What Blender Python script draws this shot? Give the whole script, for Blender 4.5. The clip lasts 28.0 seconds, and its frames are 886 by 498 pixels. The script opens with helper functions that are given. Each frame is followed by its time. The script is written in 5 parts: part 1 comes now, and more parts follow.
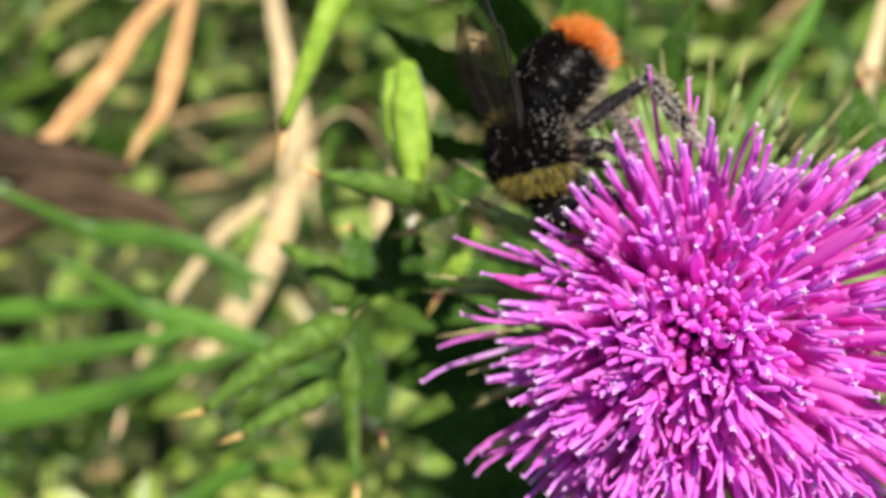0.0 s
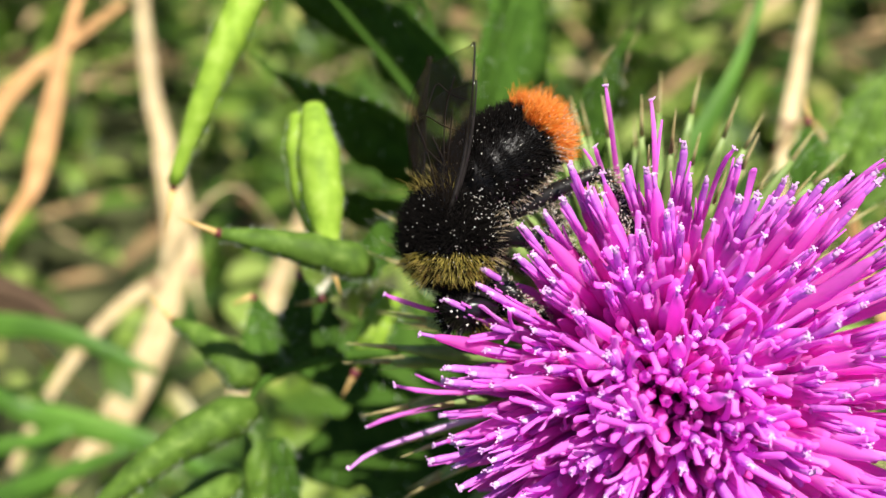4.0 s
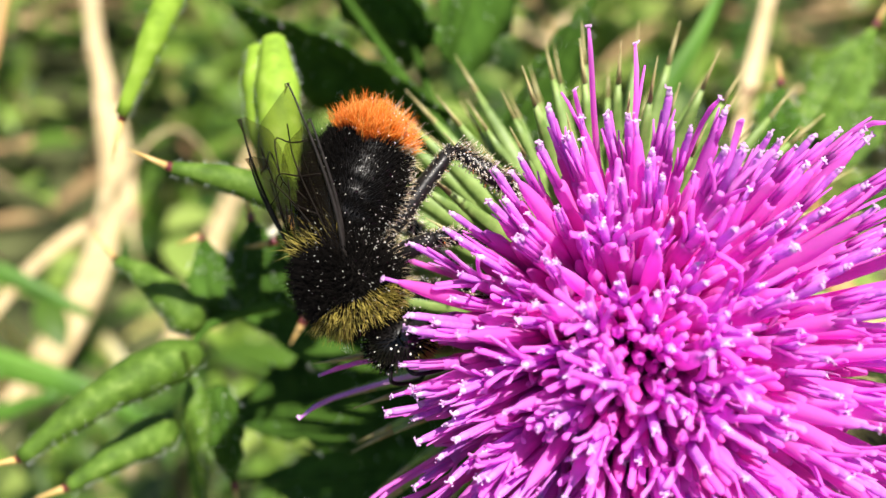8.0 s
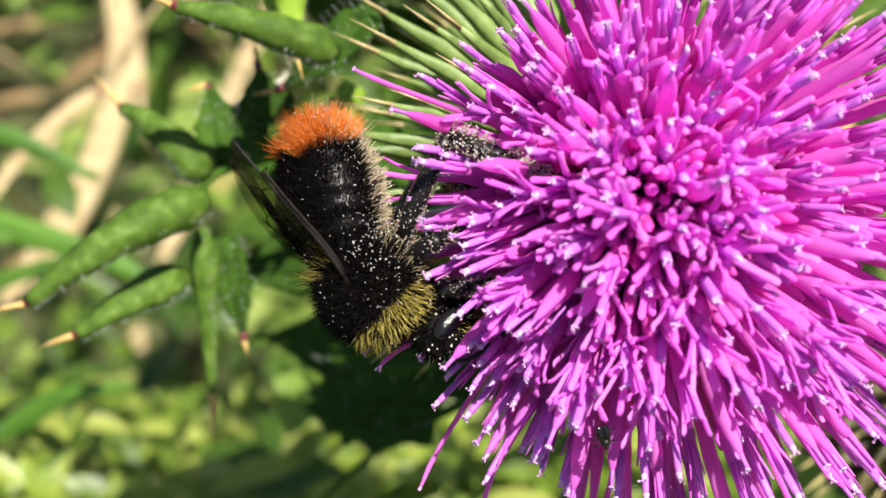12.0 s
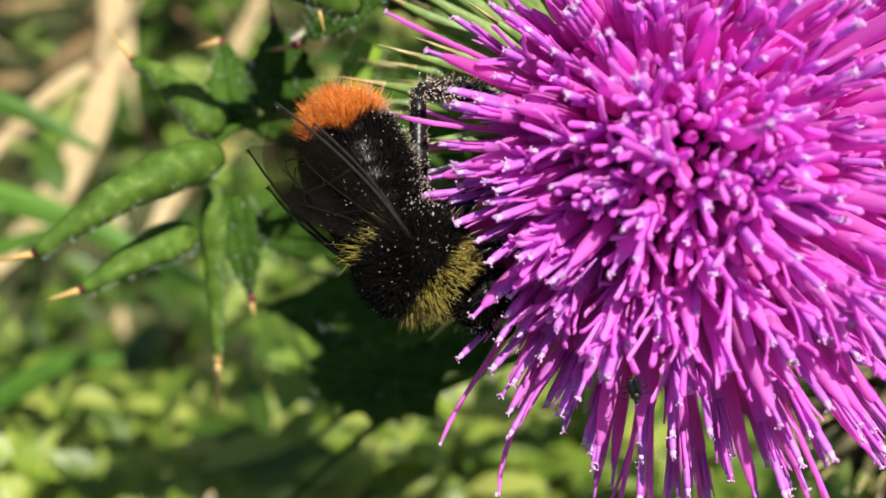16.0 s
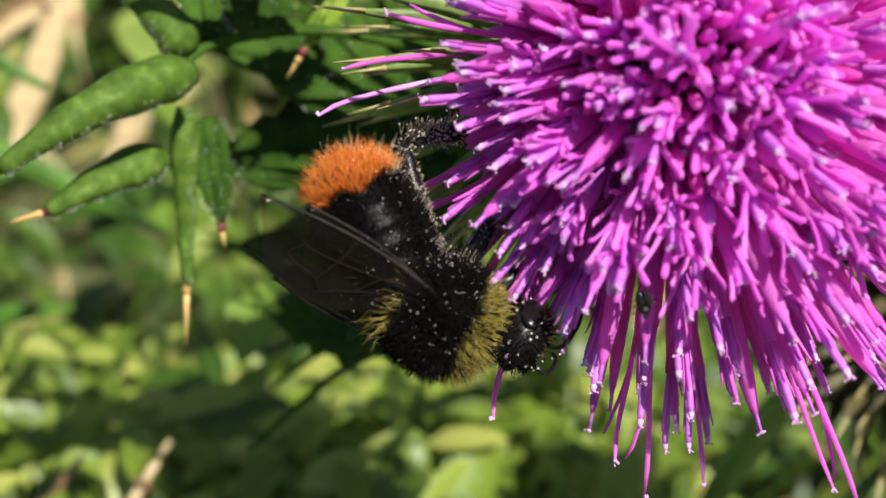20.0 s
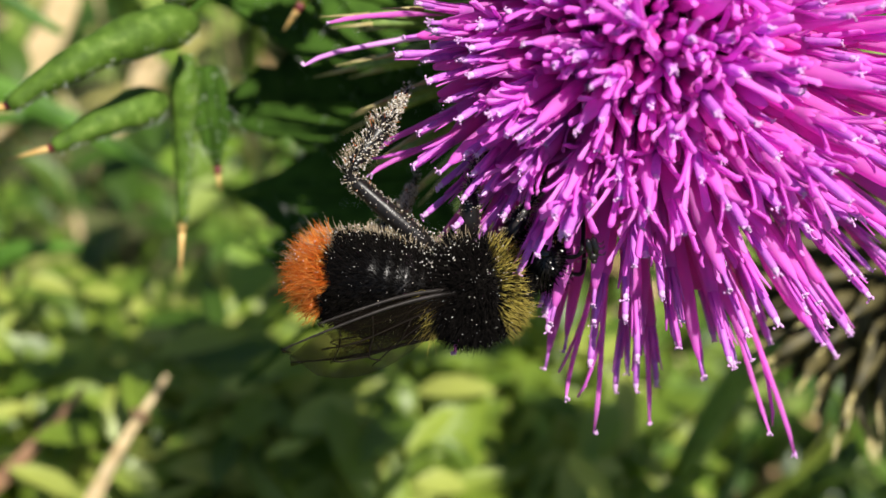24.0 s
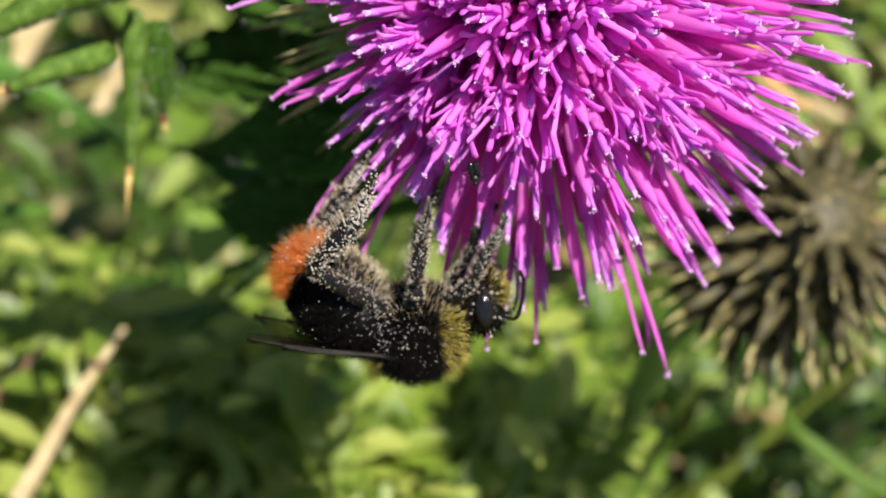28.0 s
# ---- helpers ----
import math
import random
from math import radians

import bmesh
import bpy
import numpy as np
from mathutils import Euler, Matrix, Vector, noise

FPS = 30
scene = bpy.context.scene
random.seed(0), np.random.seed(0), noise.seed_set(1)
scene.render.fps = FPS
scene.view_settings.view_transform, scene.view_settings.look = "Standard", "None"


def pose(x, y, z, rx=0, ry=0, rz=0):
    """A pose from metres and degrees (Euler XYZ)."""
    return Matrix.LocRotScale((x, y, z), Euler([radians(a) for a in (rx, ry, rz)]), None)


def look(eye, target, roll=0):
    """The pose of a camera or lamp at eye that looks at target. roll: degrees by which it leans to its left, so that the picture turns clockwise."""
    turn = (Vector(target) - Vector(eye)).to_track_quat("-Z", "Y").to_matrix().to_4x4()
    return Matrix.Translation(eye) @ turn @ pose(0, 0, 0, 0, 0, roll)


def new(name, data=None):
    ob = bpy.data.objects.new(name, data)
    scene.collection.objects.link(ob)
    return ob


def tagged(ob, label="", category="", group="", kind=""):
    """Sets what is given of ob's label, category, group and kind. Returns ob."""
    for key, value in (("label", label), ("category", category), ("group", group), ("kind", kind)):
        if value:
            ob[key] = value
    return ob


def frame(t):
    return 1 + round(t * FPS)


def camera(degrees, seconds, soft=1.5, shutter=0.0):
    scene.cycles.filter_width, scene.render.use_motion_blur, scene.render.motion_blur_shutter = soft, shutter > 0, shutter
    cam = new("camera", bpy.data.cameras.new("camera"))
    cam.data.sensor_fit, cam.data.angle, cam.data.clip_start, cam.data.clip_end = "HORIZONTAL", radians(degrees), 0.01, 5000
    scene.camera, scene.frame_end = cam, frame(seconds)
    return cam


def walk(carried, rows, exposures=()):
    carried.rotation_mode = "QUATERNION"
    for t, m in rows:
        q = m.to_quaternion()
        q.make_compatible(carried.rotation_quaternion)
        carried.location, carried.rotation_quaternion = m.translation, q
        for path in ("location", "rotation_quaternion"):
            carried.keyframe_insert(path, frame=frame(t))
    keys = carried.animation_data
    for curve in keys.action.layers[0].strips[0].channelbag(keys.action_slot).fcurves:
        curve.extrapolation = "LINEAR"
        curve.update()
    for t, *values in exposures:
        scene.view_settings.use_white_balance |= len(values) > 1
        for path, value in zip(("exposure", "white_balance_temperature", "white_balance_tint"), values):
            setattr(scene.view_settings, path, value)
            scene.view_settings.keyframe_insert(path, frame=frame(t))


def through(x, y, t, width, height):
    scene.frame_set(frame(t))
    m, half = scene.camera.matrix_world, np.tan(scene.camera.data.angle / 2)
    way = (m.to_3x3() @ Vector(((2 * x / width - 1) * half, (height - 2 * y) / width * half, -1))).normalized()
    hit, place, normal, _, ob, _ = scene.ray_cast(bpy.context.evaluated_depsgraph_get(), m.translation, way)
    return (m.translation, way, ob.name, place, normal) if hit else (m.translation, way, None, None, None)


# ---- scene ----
PATH = [
    (0, (-0.00622, -0.06542, 0.38355), (-0.01840, 0.00428, 0.31289), -7.33),
    (0.5, (-0.00617, -0.06430, 0.38598), (-0.01645, 0.00580, 0.31541), -6.93),
    (1, (-0.00446, -0.06545, 0.38325), (-0.01232, 0.00493, 0.31264), -5.71),
    (1.5, (-0.00309, -0.06347, 0.38277), (-0.01176, 0.00723, 0.31258), -6.87),
    (2, (0.00027, -0.06316, 0.38157), (-0.00759, 0.00801, 0.31176), -6.72),
    (2.5, (-0.00055, -0.06363, 0.38174), (-0.00762, 0.00763, 0.31195), -6.11),
    (3, (-0.00331, -0.06102, 0.37501), (-0.01228, 0.01015, 0.30533), -7.04),
    (3.5, (-0.00932, -0.05883, 0.37333), (-0.01522, 0.01411, 0.30519), -5.49),
    (4, (-0.01089, -0.05642, 0.37145), (-0.01446, 0.01823, 0.30500), -4.37),
    (4.5, (-0.01113, -0.05728, 0.37154), (-0.01371, 0.01726, 0.30493), -3.78),
    (6.5, (-0.01492, -0.05415, 0.36930), (-0.01644, 0.02000, 0.30222), -0.86),
    (7, (-0.01431, -0.05396, 0.36900), (-0.01519, 0.01991, 0.30160), -0.47),
    (7.5, (-0.01212, -0.05437, 0.36904), (-0.01059, 0.01888, 0.30098), 0.49),
    (8, (-0.01282, -0.05404, 0.36796), (-0.01181, 0.01872, 0.29936), 0.45),
    (8.5, (-0.01382, -0.05422, 0.36604), (-0.01397, 0.01776, 0.29663), 0.11),
    (9, (-0.01430, -0.05452, 0.36550), (-0.01491, 0.01732, 0.29594), 0.00),
    (9.5, (-0.01272, -0.05476, 0.36571), (-0.01275, 0.01596, 0.29500), -0.02),
    (10, (-0.01310, -0.05469, 0.36500), (-0.01326, 0.01567, 0.29394), -0.04),
    (10.5, (-0.01269, -0.05419, 0.36623), (-0.01153, 0.01584, 0.29486), 0.64),
    (11, (-0.01329, -0.05557, 0.36370), (-0.01244, 0.01151, 0.28954), 0.34),
    (11.5, (-0.01205, -0.05524, 0.36443), (-0.01145, 0.01225, 0.29064), 0.09),
    (12, (-0.01273, -0.05544, 0.36491), (-0.01249, 0.01174, 0.29084), 0.26),
    (12.5, (-0.01433, -0.05741, 0.36349), (-0.01391, 0.00865, 0.28841), 0.55),
    (14.5, (-0.01360, -0.05636, 0.36370), (-0.01226, 0.01071, 0.28953), 1.57),
    (15, (-0.01604, -0.05657, 0.36375), (-0.01432, 0.01063, 0.28972), 2.17),
    (15.5, (-0.01580, -0.05721, 0.36235), (-0.01427, 0.01024, 0.28854), 2.38),
    (16, (-0.01563, -0.05668, 0.36161), (-0.01363, 0.01072, 0.28777), 2.74),
    (16.5, (-0.01606, -0.05519, 0.36171), (-0.01401, 0.01144, 0.28717), 2.54),
    (17, (-0.01769, -0.05483, 0.36036), (-0.01525, 0.01225, 0.28624), 3.13),
    (17.5, (-0.01841, -0.05415, 0.35938), (-0.01544, 0.01252, 0.28491), 3.56),
    (18, (-0.01812, -0.05562, 0.35776), (-0.01432, 0.01052, 0.28285), 4.32),
    (18.5, (-0.01878, -0.05734, 0.35747), (-0.01468, 0.00883, 0.28260), 4.49),
    (19, (-0.01801, -0.05659, 0.35773), (-0.01297, 0.01035, 0.28361), 5.09),
    (19.5, (-0.01824, -0.05655, 0.35732), (-0.01270, 0.01056, 0.28340), 5.47),
    (20, (-0.01864, -0.05681, 0.35609), (-0.01212, 0.00944, 0.28146), 6.35),
    (20.5, (-0.01800, -0.05670, 0.35593), (-0.01047, 0.00922, 0.28111), 7.01),
    (21, (-0.01836, -0.05844, 0.35527), (-0.01046, 0.00719, 0.28023), 7.47),
    (21.5, (-0.01953, -0.06009, 0.35382), (-0.01185, 0.00576, 0.27895), 7.66),
    (23.5, (-0.01584, -0.06116, 0.35964), (-0.00962, 0.00375, 0.28383), 7.81),
    (24, (-0.01619, -0.06156, 0.36019), (-0.01070, 0.00266, 0.28373), 8.06),
    (24.5, (-0.01576, -0.06065, 0.36245), (-0.01010, 0.00393, 0.28632), 8.43),
    (25, (-0.01688, -0.06083, 0.36256), (-0.01136, 0.00328, 0.28601), 8.81),
    (25.5, (-0.01629, -0.06244, 0.36386), (-0.01089, 0.00172, 0.28734), 9.02),
    (26, (-0.01363, -0.06651, 0.36401), (-0.00833, -0.00231, 0.28752), 9.28),
    (26.5, (-0.01299, -0.06592, 0.36470), (-0.00736, -0.00190, 0.28809), 9.57),
    (27, (-0.01217, -0.06680, 0.36529), (-0.00619, -0.00253, 0.28892), 10.04),
    (27.5, (-0.01145, -0.06931, 0.36506), (-0.00523, -0.00570, 0.28815), 10.33),
    (28, (-0.01024, -0.07171, 0.36432), (-0.00451, -0.00675, 0.28851), 9.57),
]
cam = camera(35.0, 28.0, soft=1.5)
walk(cam, [(t, look(eye, target, roll)) for t, eye, target, roll in PATH], ((0, 0.68), (2, 0.66), (4, 0.84), (8, 1.03), (10, 0.94), (12, 0.82), (15, 0.59), (17, 0.52), (20, 0.5), (24, 0.54), (28, 0.6)))
cam.data.dof.use_dof = True
cam.data.dof.focus_distance = 0.0795
cam.data.dof.aperture_fstop = 40.0

# ---- light ----
TO_SUN = Vector((0.26, -0.2, 0.93)).normalized()
sun = new("sun", bpy.data.lights.new("sun", "SUN"))
sun.data.energy, sun.data.angle, sun.data.color = 5.0, radians(0.55), (1.0, 0.95, 0.87)
sun.matrix_world = look(TO_SUN * 5, (0, 0, 0))
world = bpy.data.worlds.new("world")
scene.world = world
world.use_nodes = True
sky = world.node_tree.nodes.new("ShaderNodeTexSky")
sky.sky_type, sky.sun_disc = "NISHITA", False
sky.sun_elevation = math.asin(TO_SUN.z)
sky.sun_rotation = math.atan2(TO_SUN.x, TO_SUN.y)
back = world.node_tree.nodes["Background"]
back.inputs["Strength"].default_value = 0.06
world.node_tree.links.new(sky.outputs[0], back.inputs["Color"])

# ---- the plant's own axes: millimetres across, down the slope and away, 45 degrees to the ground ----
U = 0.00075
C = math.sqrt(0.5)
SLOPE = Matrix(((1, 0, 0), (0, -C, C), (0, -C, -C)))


def at(x, y, z):
    return SLOPE @ (Vector((x - 17, y - 2, z - 18)) * U) + Vector((0, 0, 0.30))


def toward(x, y, z):
    return (SLOPE @ Vector((x, y, z))).normalized()


# ---- materials ----
def material(name, stops, coord="noise", scale=900.0, rough=0.55, bump=0.25, through=0.0, gloss=0.5, vary=0.12, metal=0.0, fine=4.0):
    """stops: colours along a ramp; coord: what drives the ramp (noise, along, island, random)."""
    m = bpy.data.materials.new(name)
    m.use_nodes = True
    nt = m.node_tree
    n, l = nt.nodes, nt.links
    bsdf = n["Principled BSDF"]
    tc = n.new("ShaderNodeTexCoord")
    noi = n.new("ShaderNodeTexNoise")
    noi.inputs["Scale"].default_value, noi.inputs["Detail"].default_value = scale, 5.0
    l.new(tc.outputs["Object"], noi.inputs["Vector"])
    ramp = n.new("ShaderNodeValToRGB")
    el = ramp.color_ramp.elements
    while len(el) < len(stops):
        el.new(0.5)
    for e, (p, c) in zip(el, stops):
        e.position, e.color = p, (*c, 1)
    if coord == "along":
        sep = n.new("ShaderNodeSeparateXYZ")
        l.new(tc.outputs["Generated"], sep.inputs[0])
        l.new(sep.outputs["Z"], ramp.inputs[0])
    elif coord == "island":
        geo = n.new("ShaderNodeNewGeometry")
        l.new(geo.outputs["Random Per Island"], ramp.inputs[0])
    elif coord == "random":
        info = n.new("ShaderNodeObjectInfo")
        l.new(info.outputs["Random"], ramp.inputs[0])
    else:
        l.new(noi.outputs["Fac"], ramp.inputs[0])
    coarse = n.new("ShaderNodeTexNoise")
    coarse.inputs["Scale"].default_value = scale / fine
    l.new(tc.outputs["Object"], coarse.inputs["Vector"])
    span = n.new("ShaderNodeMapRange")
    span.inputs["To Min"].default_value, span.inputs["To Max"].default_value = 1 - 2 * vary, 1 + 2 * vary
    l.new(coarse.outputs["Fac"], span.inputs["Value"])
    info = n.new("ShaderNodeObjectInfo")
    shift = n.new("ShaderNodeMapRange")
    shift.inputs["To Min"].default_value, shift.inputs["To Max"].default_value = 1 - vary, 1 + vary
    l.new(info.outputs["Random"], shift.inputs["Value"])
    both = n.new("ShaderNodeMath")
    both.operation = "MULTIPLY"
    l.new(span.outputs[0], both.inputs[0])
    l.new(shift.outputs[0], both.inputs[1])
    hsv = n.new("ShaderNodeHueSaturation")
    l.new(ramp.outputs[0], hsv.inputs["Color"])
    l.new(both.outputs[0], hsv.inputs["Value"])
    l.new(hsv.outputs[0], bsdf.inputs["Base Color"])
    bsdf.inputs["Roughness"].default_value = rough
    bsdf.inputs["Specular IOR Level"].default_value = gloss
    bsdf.inputs["Metallic"].default_value = metal
    if bump:
        b = n.new("ShaderNodeBump")
        b.inputs["Strength"].default_value, b.inputs["Distance"].default_value = bump, 0.0002
        l.new(noi.outputs["Fac"], b.inputs["Height"])
        l.new(b.outputs[0], bsdf.inputs["Normal"])
    if through:
        tr = n.new("ShaderNodeBsdfTranslucent")
        l.new(hsv.outputs[0], tr.inputs["Color"])
        mix = n.new("ShaderNodeMixShader")
        mix.inputs[0].default_value = through
        l.new(bsdf.outputs[0], mix.inputs[1])
        l.new(tr.outputs[0], mix.inputs[2])
        l.new(mix.outputs[0], n["Material Output"].inputs["Surface"])
    return m


COROLLA = material("corolla", [(0.0, (0.98, 0.13, 0.54)), (0.45, (0.98, 0.21, 0.74)), (0.75, (0.98, 0.28, 0.86)), (1.0, (0.97, 0.33, 0.9))], "along", 1500, 0.6, 0.15, 0.64, 0.12, 0.06)
COROLLA_DEEP = material("corolla_outer", [(0.0, (0.94, 0.17, 0.7)), (0.5, (0.97, 0.25, 0.82)), (1.0, (0.9, 0.27, 0.9))], "island", 1500, 0.6, 0.15, 0.64, 0.12, 0.08)
LOBE = material("corolla_lobe", [(0.0, (0.9, 0.2, 0.84)), (0.6, (0.95, 0.26, 0.86)), (1.0, (0.95, 0.36, 0.9))], "island", 1500, 0.55, 0.15, 0.5, 0.15, 0.08)
BLEACHED = material("bleached_floret", [(0.0, (0.72, 0.45, 0.7)), (0.55, (0.85, 0.66, 0.84)), (0.75, (0.78, 0.36, 0.8)), (1.0, (0.74, 0.3, 0.78))], "along", 1500, 0.5, 0.15, 0.3, 0.3, 0.06)
STYLE = material("style", [(0.2, (0.62, 0.15, 0.75)), (0.8, (0.84, 0.29, 0.87))], "noise", 2500, 0.45, 0.1, 0.35)
STIGMA = material("stigma", [(0.3, (0.82, 0.4, 0.85)), (0.7, (0.92, 0.64, 0.92))], "noise", 6000, 0.6, 0.3, 0.3)
# one plant's leaf in lit, half-shaded and shaded tones; the colours carry the shade
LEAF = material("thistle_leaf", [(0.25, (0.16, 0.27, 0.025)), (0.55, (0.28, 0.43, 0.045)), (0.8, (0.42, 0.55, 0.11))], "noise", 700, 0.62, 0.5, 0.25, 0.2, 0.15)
LEAF_MID = material("half_shaded_leaf", [(0.25, (0.045, 0.09, 0.01)), (0.55, (0.09, 0.165, 0.02)), (0.8, (0.19, 0.28, 0.06))], "noise", 900, 0.65, 0.6, 0.15, 0.18, 0.15)
# leaf green darkened so that its colour holds the deep shade
LEAF_SHADE = material("shaded_leaf", [(0.25, (0.025, 0.06, 0.008)), (0.75, (0.055, 0.115, 0.015))], "noise", 700, 0.75, 0.4, 0.04, 0.06, 0.15)
SPINE = material("spine", [(0.3, (0.62, 0.36, 0.1)), (0.7, (0.78, 0.55, 0.22))], "noise", 1500, 0.4, 0.1, 0.15)
SPINE_PALE = material("spine_pale", [(0.3, (0.4, 0.32, 0.12)), (0.7, (0.58, 0.5, 0.24))], "noise", 1500, 0.4, 0.1, 0.15)
SPINE_RED = material("spine_base", [(0.3, (0.1, 0.014, 0.02)), (0.7, (0.19, 0.03, 0.035))], "noise", 1500, 0.4, 0.1)
BRACT = material("bract", [(0.3, (0.12, 0.2, 0.04)), (0.6, (0.26, 0.36, 0.1)), (0.85, (0.45, 0.5, 0.2))], "noise", 900, 0.5, 0.3, 0.15)
BRACT_DRY = material("bract_dry", [(0.3, (0.035, 0.03, 0.01)), (0.6, (0.11, 0.09, 0.03)), (0.85, (0.34, 0.26, 0.11))], "noise", 900, 0.6, 0.3, 0.1)
WOOL = material("cobweb_wool", [(0.3, (0.55, 0.6, 0.5)), (0.7, (0.8, 0.83, 0.76))], "noise", 3000, 0.8, 0.2, 0.3)
STEM = material("stem", [(0.3, (0.08, 0.17, 0.03)), (0.7, (0.2, 0.32, 0.09))], "noise", 800, 0.55, 0.4, 0.1)
STRAW = material("straw", [(0.25, (0.45, 0.32, 0.15)), (0.55, (0.66, 0.51, 0.28)), (0.8, (0.8, 0.67, 0.43))], "noise", 350, 0.6, 0.4, 0.2, 0.4, 0.12)
TAN_LEAF = material("tan_leaf", [(0.25, (0.5, 0.26, 0.1)), (0.6, (0.72, 0.42, 0.18)), (0.85, (0.82, 0.58, 0.32))], "noise", 300, 0.6, 0.4, 0.25, 0.4, 0.12)
PALE_LEAF = material("pale_leaf", [(0.25, (0.5, 0.46, 0.32)), (0.75, (0.78, 0.74, 0.6))], "noise", 500, 0.55, 0.4, 0.2)
BROWN = material("brown_stalk", [(0.25, (0.16, 0.08, 0.04)), (0.75, (0.34, 0.19, 0.1))], "noise", 350, 0.7, 0.4)
# dark brown for the blades added where the weeds leave a dark gap
GAP_BROWN = material("dead_leaf", [(0.25, (0.03, 0.018, 0.01)), (0.6, (0.08, 0.05, 0.028)), (0.85, (0.16, 0.1, 0.06))], "noise", 120, 0.8, 0.6, 0.05, 0.2, 0.2)
GRASS = material("grass", [(0.0, (0.045, 0.1, 0.01)), (0.4, (0.1, 0.19, 0.018)), (0.75, (0.17, 0.28, 0.036)), (1.0, (0.27, 0.33, 0.08))], "island", 300, 0.45, 0.3, 0.35, 0.5, 0.15)
BLADE = material("blade", [(0.25, (0.06, 0.15, 0.016)), (0.6, (0.13, 0.29, 0.03)), (0.85, (0.22, 0.38, 0.06))], "noise", 120, 0.4, 0.3, 0.35, 0.5, 0.15)
HERB = material("herb", [(0.0, (0.03, 0.07, 0.008)), (0.4, (0.085, 0.165, 0.016)), (0.7, (0.19, 0.3, 0.036)), (0.92, (0.36, 0.45, 0.11)), (1.0, (0.42, 0.36, 0.12))], "island", 300, 0.4, 0.3, 0.4, 0.5, 0.15)
# lighter copy of the herb greens, with sunlight put into the colour
HERB_LIGHT = material("sunlit_herb", [(0.0, (0.09, 0.16, 0.015)), (0.5, (0.29, 0.4, 0.045)), (1.0, (0.52, 0.56, 0.13))], "island", 300, 0.4, 0.3, 0.4, 0.5, 0.15)
LITTER = material("litter", [(0.0, (0.2, 0.12, 0.05)), (0.5, (0.48, 0.32, 0.15)), (1.0, (0.72, 0.55, 0.32))], "island", 300, 0.7, 0.3, 0.15)
SOIL = material("soil", [(0.3, (0.02, 0.025, 0.01)), (0.55, (0.05, 0.055, 0.02)), (0.8, (0.09, 0.1, 0.04))], "noise", 60, 0.9, 0.8, 0.0, 0.2, 0.2)
YELLOW_PETAL = material("yellow_petal", [(0.3, (0.7, 0.4, 0.03)), (0.7, (0.85, 0.58, 0.08))], "noise", 900, 0.6, 0.2, 0.25)
CUTICLE = material("black_cuticle", [(0.3, (0.006, 0.005, 0.005)), (0.7, (0.014, 0.012, 0.011))], "noise", 2500, 0.35, 0.2, 0.0, 0.3)
HAIR_BLACK = material("black_hair", [(0.0, (0.004, 0.0035, 0.003)), (1.0, (0.012, 0.01, 0.009))], "island", 2500, 0.9, 0.0, 0.0, 0.04)
HAIR_YELLOW = material("yellow_hair", [(0.0, (0.34, 0.26, 0.03)), (1.0, (0.68, 0.56, 0.13))], "island", 2500, 0.5, 0.0, 0.3)
HAIR_ORANGE = material("orange_hair", [(0.0, (0.82, 0.17, 0.01)), (0.55, (0.94, 0.29, 0.025)), (1.0, (0.97, 0.5, 0.12))], "island", 2500, 0.5, 0.0, 0.4)
HAIR_PALE = material("pale_hair", [(0.0, (0.4, 0.3, 0.17)), (1.0, (0.68, 0.57, 0.4))], "island", 2500, 0.5, 0.0, 0.3)
POLLEN = material("pollen", [(0.0, (0.66, 0.6, 0.5)), (1.0, (0.86, 0.82, 0.78))], "island", 2500, 0.6, 0.0, 0.2)
EYE = material("eye", [(0.3, (0.004, 0.004, 0.005)), (0.7, (0.012, 0.01, 0.01))], "noise", 9000, 0.12, 0.2)
VEIN = material("wing_vein", [(0.3, (0.006, 0.004, 0.003)), (0.7, (0.014, 0.009, 0.007))], "noise", 2000, 0.7, 0.0, 0.0, 0.1)
COSTA = material("wing_edge", [(0.3, (0.008, 0.006, 0.005)), (0.7, (0.02, 0.016, 0.014))], "noise", 2000, 0.5, 0.1, 0.0, 0.2)


def wing_material():
    m = bpy.data.materials.new("wing_membrane")
    m.use_nodes = True
    n, l = m.node_tree.nodes, m.node_tree.links
    bsdf = n["Principled BSDF"]
    tc, noi = n.new("ShaderNodeTexCoord"), n.new("ShaderNodeTexNoise")
    noi.inputs["Scale"].default_value = 900
    l.new(tc.outputs["Object"], noi.inputs["Vector"])
    ramp = n.new("ShaderNodeValToRGB")
    ramp.color_ramp.elements[0].color, ramp.color_ramp.elements[1].color = (0.012, 0.009, 0.007, 1), (0.03, 0.023, 0.018, 1)
    l.new(noi.outputs["Fac"], ramp.inputs[0])
    l.new(ramp.outputs[0], bsdf.inputs["Base Color"])
    bsdf.inputs["Roughness"].default_value = 0.17
    bump = n.new("ShaderNodeBump")
    bump.inputs["Strength"].default_value, bump.inputs["Distance"].default_value = 0.4, 0.0002
    l.new(noi.outputs["Fac"], bump.inputs["Height"])
    l.new(bump.outputs[0], bsdf.inputs["Normal"])
    clear, mix = n.new("ShaderNodeBsdfTransparent"), n.new("ShaderNodeMixShader")
    clear.inputs["Color"].default_value = (0.86, 0.84, 0.8, 1)
    mix.inputs[0].default_value = 0.13
    l.new(clear.outputs[0], mix.inputs[1])
    l.new(bsdf.outputs[0], mix.inputs[2])
    l.new(mix.outputs[0], n["Material Output"].inputs["Surface"])
    return m


WING = wing_material()


